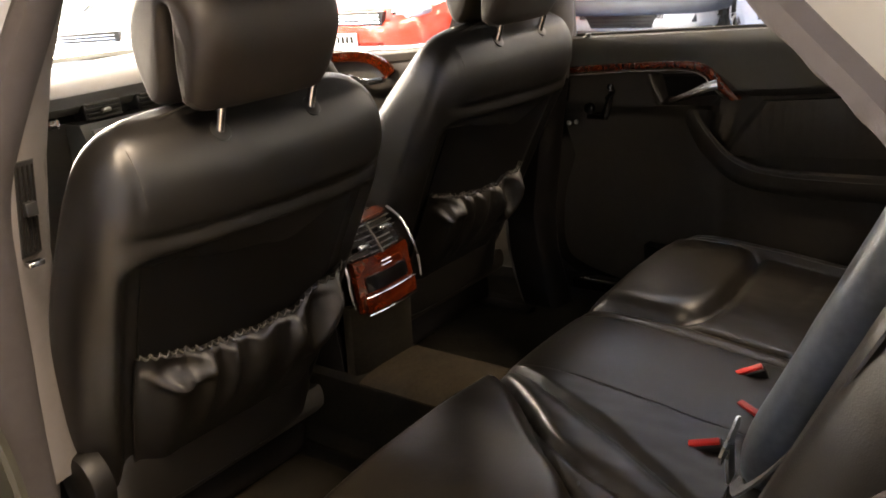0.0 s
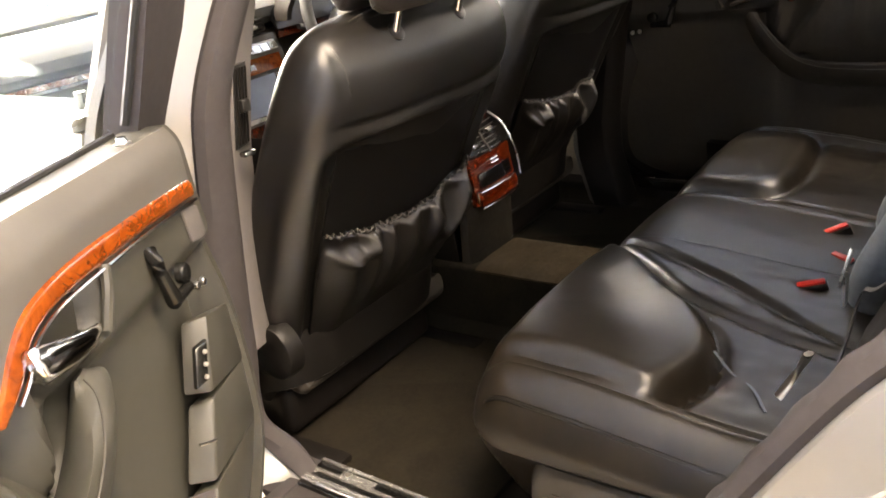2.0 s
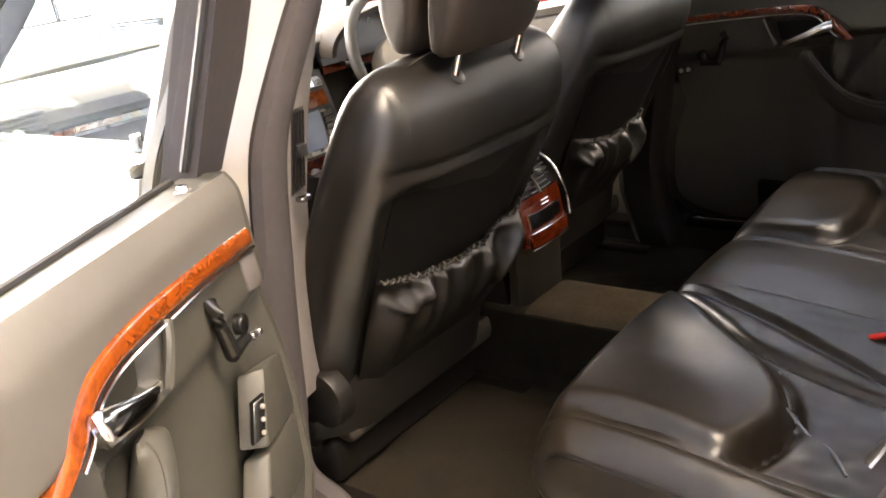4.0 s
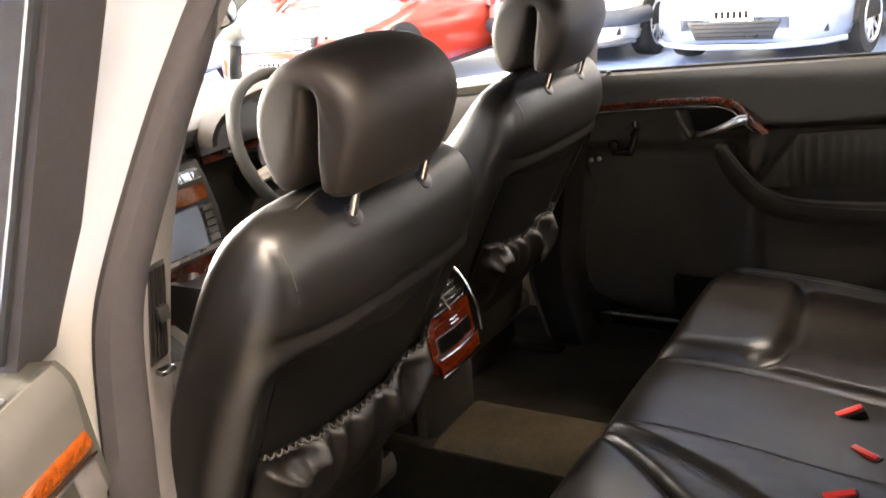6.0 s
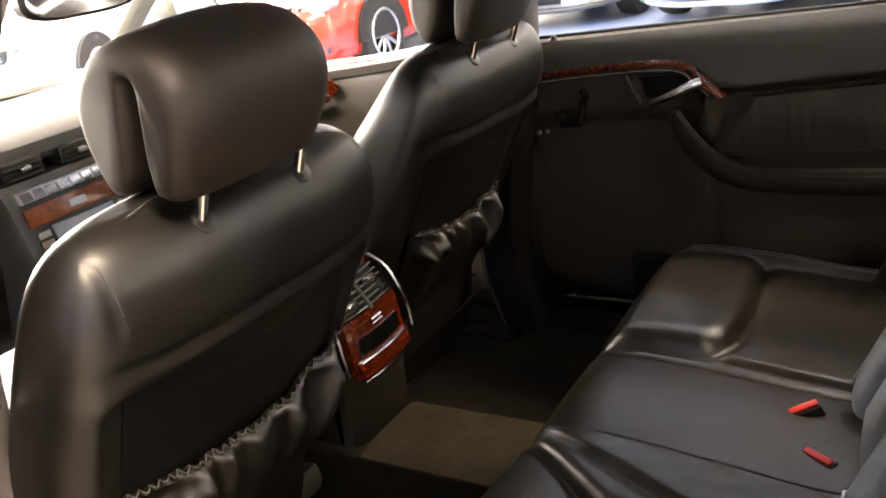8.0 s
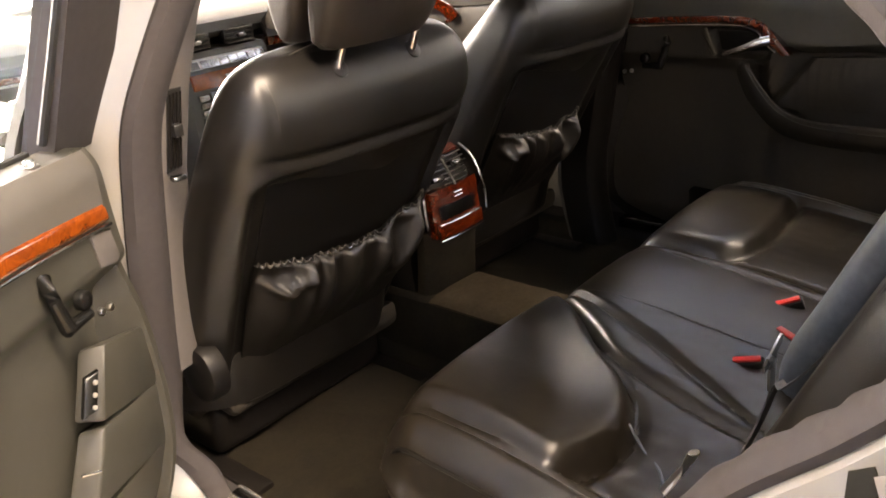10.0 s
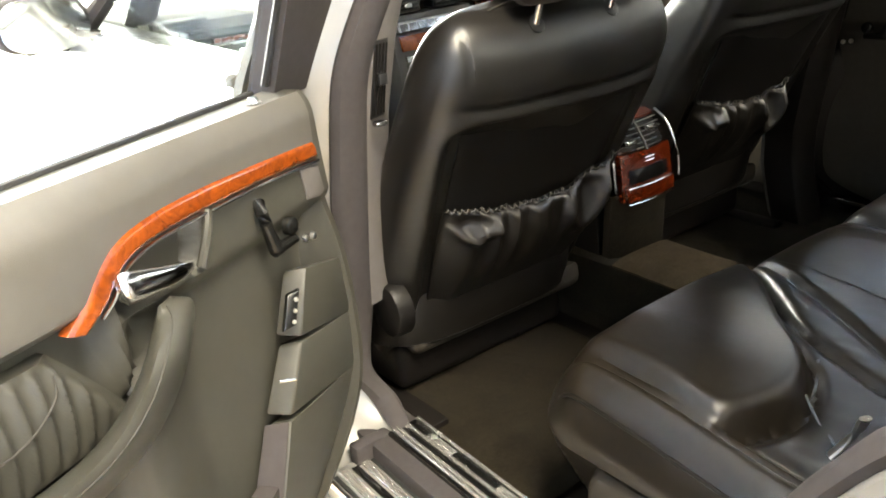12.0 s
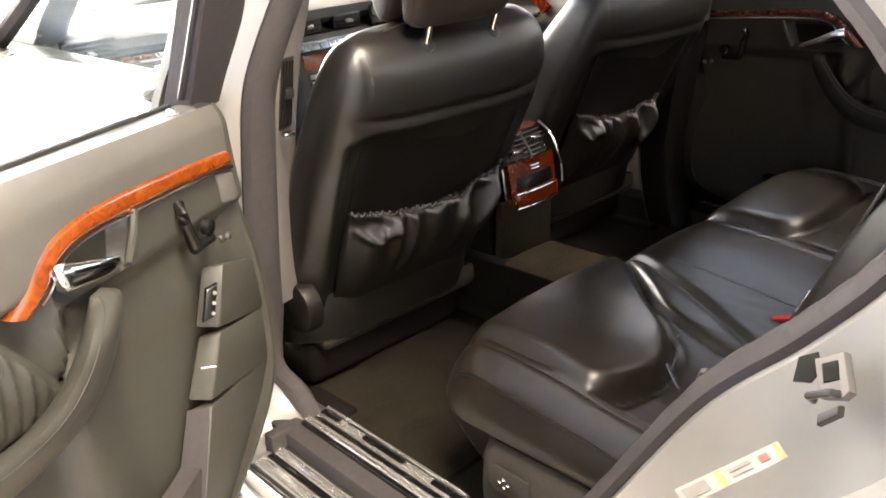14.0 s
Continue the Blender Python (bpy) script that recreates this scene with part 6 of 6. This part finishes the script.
# ---- other cars in the showroom ----
def parked_car(name, label, front, heading, paint, long=4.4, wide=1.76, high=1.38, nose=0.72, bumper=None, style="coupe"):
    """A whole parked car. front: middle of the front bumper on the floor; heading: the way it points, in degrees."""
    h = radians(heading)
    f, s = Vector((math.cos(h), math.sin(h), 0)), Vector((-math.sin(h), math.cos(h), 0))
    o = Vector(front)

    def C(x, y, z):
        return o - f * x + s * y + Vector((0, 0, z))

    t = thing(name, o - f * long / 2, label, "car", "cars parked in the showroom")
    hw = wide / 2
    # x behind the bumper: half width, sill, shoulder height, crown
    rows = [(0.0, 0.55, 0.28, 0.56, 0.02), (0.06, 0.74, 0.22, 0.62, 0.03), (0.18, 0.90, 0.20, nose - 0.06, 0.03), (0.40, 0.96, 0.18, nose, 0.04), (0.80, 0.99, 0.18, nose + 0.06, 0.05), (1.20, 1.0, 0.18, nose + 0.14, 0.05),
            (1.7, 1.0, 0.19, nose + 0.17, 0.02), (2.4, 1.0, 0.19, nose + 0.18, 0.02), (3.2, 1.0, 0.19, nose + 0.20, 0.02), (3.8, 0.98, 0.20, nose + 0.20, 0.03), (long - 0.25, 0.92, 0.24, nose + 0.18, 0.03), (long - 0.05, 0.82, 0.30, nose + 0.10, 0.02), (long, 0.7, 0.4, nose, 0.0)]
    rings = []
    for i in range(len(rows) - 1):
        for k in range(4):
            a, b = rows[i], rows[i + 1]
            q = [u + (v - u) * k / 4 for u, v in zip(a, b)]
            x, w, zb, zs, cr = q[0], q[1] * hw, q[2], q[3], q[4]
            half = [(w * 0.86, zb), (w * 0.95, zb + 0.05), (w, zb + 0.16), (w * 1.0, zs - 0.22), (w * 0.985, zs - 0.10), (w * 0.94, zs - 0.03), (w * 0.80, zs + 0.005), (w * 0.45, zs + cr * 0.7), (0, zs + cr)]
            ring = [C(x, y, z) for y, z in half] + [C(x, -y, z) for y, z in half[-2::-1]]
            rings.append(ring)
    part("body", loft(rings), paint, t)
    # glasshouse
    gh = [(1.12, 0.80, nose + 0.13, nose + 0.15), (1.30, 0.79, nose + 0.13, nose + 0.27), (1.55, 0.77, nose + 0.13, nose + 0.42), (1.85, 0.75, nose + 0.13, high - 0.05), (2.15, 0.745, nose + 0.13, high - 0.01), (2.7, 0.74, nose + 0.13, high - 0.01), (3.1, 0.745, nose + 0.13, high - 0.06), (3.45, 0.76, nose + 0.14, nose + 0.40), (3.75, 0.78, nose + 0.15, nose + 0.24), (3.9, 0.80, nose + 0.15, nose + 0.17)]
    rings = []
    for x, w, z0, z1 in gh:
        k = (z1 - z0) / (high - nose - 0.13)
        wt = hw * w * (1.06 - 0.26 * k)
        rings.append([C(x, y, z) for y, z in ((hw * w * 1.08, z0), (wt * 1.02, z1 - 0.04), (wt * 0.9, z1), (0, z1 + 0.02), (-wt * 0.9, z1), (-wt * 1.02, z1 - 0.04), (-hw * w * 1.08, z0))])
    part("windows", loft(rings), DARK_GLASS, t, "dark tinted windows")
    part("roof", sheet(lambda a, b: (lambda x, y: C(x, y, along([(r[0], r[3]) for r in gh], x) + 0.026 - 0.03 * (y / (hw * 0.62)) ** 2 + 0.004))(1.80 + 1.35 * a, (2 * b - 1) * hw * 0.66), 12, 10, (0, 0, -0.02)), paint, t)
    for sy in (-1, 1):
        line = smooth_line([C(1.05, sy * hw * 0.87, nose + 0.14), C(1.45, sy * hw * 0.80, nose + 0.37), C(1.85, sy * hw * 0.66, high - 0.03), C(2.6, sy * hw * 0.64, high - 0.0), C(3.15, sy * hw * 0.66, high - 0.06), C(3.5, sy * hw * 0.75, nose + 0.38), C(3.92, sy * hw * 0.86, nose + 0.16)], 4)
        part("pillar", tube(line, 0.028, 8), paint, t)
        part("pillar", tube([C(2.45, sy * hw * 0.83, nose + 0.14), C(2.5, sy * hw * 0.66, high - 0.01)], 0.03, 8), paint, t)
        m = part("side_mirror", loft([[C(1.35 + dx, sy * (hw + 0.10) + r * 0.09 * math.cos(a), nose + 0.25 + r * 0.06 * math.sin(a)) for a in [2 * math.pi * k / 20 for k in range(20)]] for dx, r in ((-0.07, 0.3), (-0.04, 0.85), (0.0, 1.0), (0.05, 0.9))]), paint, t)
        lamp = part("headlamp", loft([[C(0.20 + dx, sy * (hw * 0.70) + r * 0.20 * math.cos(a), nose - 0.075 + r * 0.062 * math.sin(a) + 0.02 * math.cos(a)) for a in [2 * math.pi * k / 24 for k in range(24)]] for dx, r in ((0.10, 1.0), (-0.03, 0.98), (-0.055, 0.8), (-0.065, 0.3))]), LAMP_GLASS, t, "clear headlamp")
        for dy in (-0.07, 0.06):
            part("reflector", disc(C(0.135, sy * hw * 0.70 + dy, nose - 0.07), f, 0.042, 0.012, 18, 0.004), CHROME, lamp)
        part("fog_recess", prism([C(0.09 + 0.10 * q, sy * (hw * 0.66) + sy * 0.17 * (q - 0.5) * 2, z) for q, z in ((0, 0.36), (0.5, 0.37), (1, 0.37), (1, 0.29), (0.4, 0.28), (0.05, 0.30))], f * 0.045, 0.006), PLASTIC, t, "dark fog lamp recess")
        part("fog_lamp", disc(C(0.115, sy * hw * 0.68, 0.33), f, 0.035, 0.035, 18, 0.006), LAMP_GLASS, t)
    if style == "coupe":
        for sy in (-1, 1):
            g = part("grille", prism([C(0.10, sy * 0.155 + 0.115 * math.copysign(abs(math.cos(a)) ** 0.6, math.cos(a)), nose - 0.10 + 0.052 * math.copysign(abs(math.sin(a)) ** 0.6, math.sin(a))) for a in [2 * math.pi * k / 24 for k in range(24)]], f * 0.055, 0.006), PLASTIC, t, "dark radiator grille")
            for k in range(7):
                y = sy * 0.155 - 0.084 + 0.028 * k
                part("slat", tube([C(0.038, y, nose - 0.142), C(0.038, y, nose - 0.058)], 0.004, 6), CHROME, g)
    else:
        g = part("grille", prism([C(0.06, y, z) for y, z in ((-0.5, nose - 0.04), (0.5, nose - 0.04), (0.46, nose - 0.16), (-0.46, nose - 0.16))], f * 0.05, 0.008), PLASTIC, t, "dark radiator grille")
        for k in range(3):
            part("slat", tube([C(0.005, -0.45, nose - 0.07 - 0.03 * k), C(0.0, 0.45, nose - 0.07 - 0.03 * k)], 0.006, 6), CHROME, g)
    intake = part("air_intake", prism([C(0.02, y, z) for y, z in ((-0.42, 0.41), (0.42, 0.41), (0.34, 0.255), (-0.34, 0.255))], f * 0.03, 0.008), PLASTIC, t, "dark lower air intake")
    for k in range(4):
        part("slat", tube([C(-0.012, -0.38 + 0.02 * k, 0.39 - 0.035 * k), C(-0.012, 0.38 - 0.02 * k, 0.39 - 0.035 * k)], 0.004, 6), TRIM_DARK, intake)
    plate_z = 0.47
    pl = part("number_plate", block((-0.19, -0.006, -0.055), (0.19, 0.006, 0.055), 0.003), PLATE, t, "pale number plate with dark bars")
    pm = Matrix.Translation(C(-0.018, 0, plate_z)) @ Matrix.Rotation(h + math.pi / 2, 4, "Z")
    pl.matrix_basis = pm
    for k in range(6):
        b = part("bar", block((-0.15 + 0.053 * k, 0.006, -0.03), (-0.118 + 0.053 * k, 0.009, 0.03), 0.002), TRIM_DARK, pl, local=True)
        b2 = b
        b2.location.y = -0.015
    part("lip", tube(smooth_line([C(0.30, hw * 0.96, 0.22), C(0.12, hw * 0.78, 0.21), C(-0.02, hw * 0.4, 0.20), C(-0.03, 0, 0.20), C(-0.02, -hw * 0.4, 0.20), C(0.12, -hw * 0.78, 0.21), C(0.30, -hw * 0.96, 0.22)], 4), 0.025, 8), bumper or paint, t, "bumper lip")
    if bumper:
        part("bumper", tube(smooth_line([C(0.55, hw * 0.99, 0.45), C(0.22, hw * 0.90, 0.45), C(0.04, hw * 0.6, 0.46), C(-0.02, 0, 0.46), C(0.04, -hw * 0.6, 0.46), C(0.22, -hw * 0.90, 0.45), C(0.55, -hw * 0.99, 0.45)], 4), 0.085, 10), bumper, t, "grey plastic bumper")
    part("underbody", block((-hw * 0.8, -long / 2 + 0.3, 0.16), (hw * 0.8, long / 2 - 0.3, 0.24), 0.02), RUBBER, t).matrix_basis = Matrix.Translation(o - f * long / 2) @ Matrix.Rotation(h - math.pi / 2, 4, "Z")
    r = 0.325
    for x in (0.82, long - 0.95):
        for sy in (-1, 1):
            part("wheel_arch", prism([C(x + 0.385 * math.cos(a), sy * (hw * 0.80), 0.315 + 0.385 * math.sin(a)) for a in [math.pi * k / 20 for k in range(21)]], s * sy * (hw * 0.215), 0.0), RUBBER, t)
            w = part("wheel", tube([C(x, sy * (hw - 0.19), r), C(x, sy * (hw - 0.03), r)], r * 0.62, 28), TRIM_DARK, t)
            n = 36
            prof = [(-0.20, 0.66), (-0.21, 0.85), (-0.19, 0.97), (-0.14, 1.0), (-0.05, 1.0), (0.0, 0.97), (0.018, 0.85), (0.012, 0.66)]
            part("tyre", loft([[C(x + r * b * math.cos(2 * math.pi * k / n), sy * (hw + a), r + r * b * math.sin(2 * math.pi * k / n)) for a, b in prof] for k in range(n)], loop=True, cap=False), TYRE, w, "black rubber tyre")
            part("rim", tube([C(x + r * 0.66 * math.cos(2 * math.pi * k / n), sy * (hw + 0.006), r + r * 0.66 * math.sin(2 * math.pi * k / n)) for k in range(n)], 0.018, 6, loop=True, up=s), ALLOY, w, "bright alloy rim")
            for k in range(10):
                a = 2 * math.pi * k / 10
                part("spoke", tube([C(x + r * q * math.cos(a), sy * (hw - 0.004), r + r * q * math.sin(a)) for q in (0.05, 0.35, 0.66)], lambda u: 0.022 - 0.005 * u, 6, 0.6, s), ALLOY, w)
    return t


parked_car("coupe", "pale blue coupe with twin grilles parked facing the sedan", (6.62, 1.08, 0), 169, PAINT_BLUE)
parked_car("hatchback", "white hatchback with a grey plastic bumper, parked", (7.05, 3.02, 0), 176, PAINT_WHITE, 4.1, 1.72, 1.44, 0.78, BUMPER, "hatch")
parked_car("red_car", "orange-red sports saloon parked beside the hatchback", (4.72, 4.62, 0), 181, PAINT_RED, 4.4, 1.76, 1.36, 0.74, None, "hatch")
parked_car("white_saloon", "white saloon parked in the showroom", (7.3, -1.35, 0), 178, PAINT_WHITE, 4.5, 1.78, 1.40, 0.74, None, "hatch")
parked_car("silver_saloon", "silver saloon parked across the aisle", (3.6, 7.1, 0), 200, PAINT_WHITE, 4.5, 1.78, 1.40, 0.74, None, "hatch")
parked_car("white_saloon", "white saloon parked ahead of the sedan", (-0.6, 6.3, 0), 265, PAINT_WHITE, 4.5, 1.78, 1.40, 0.74, None, "coupe")
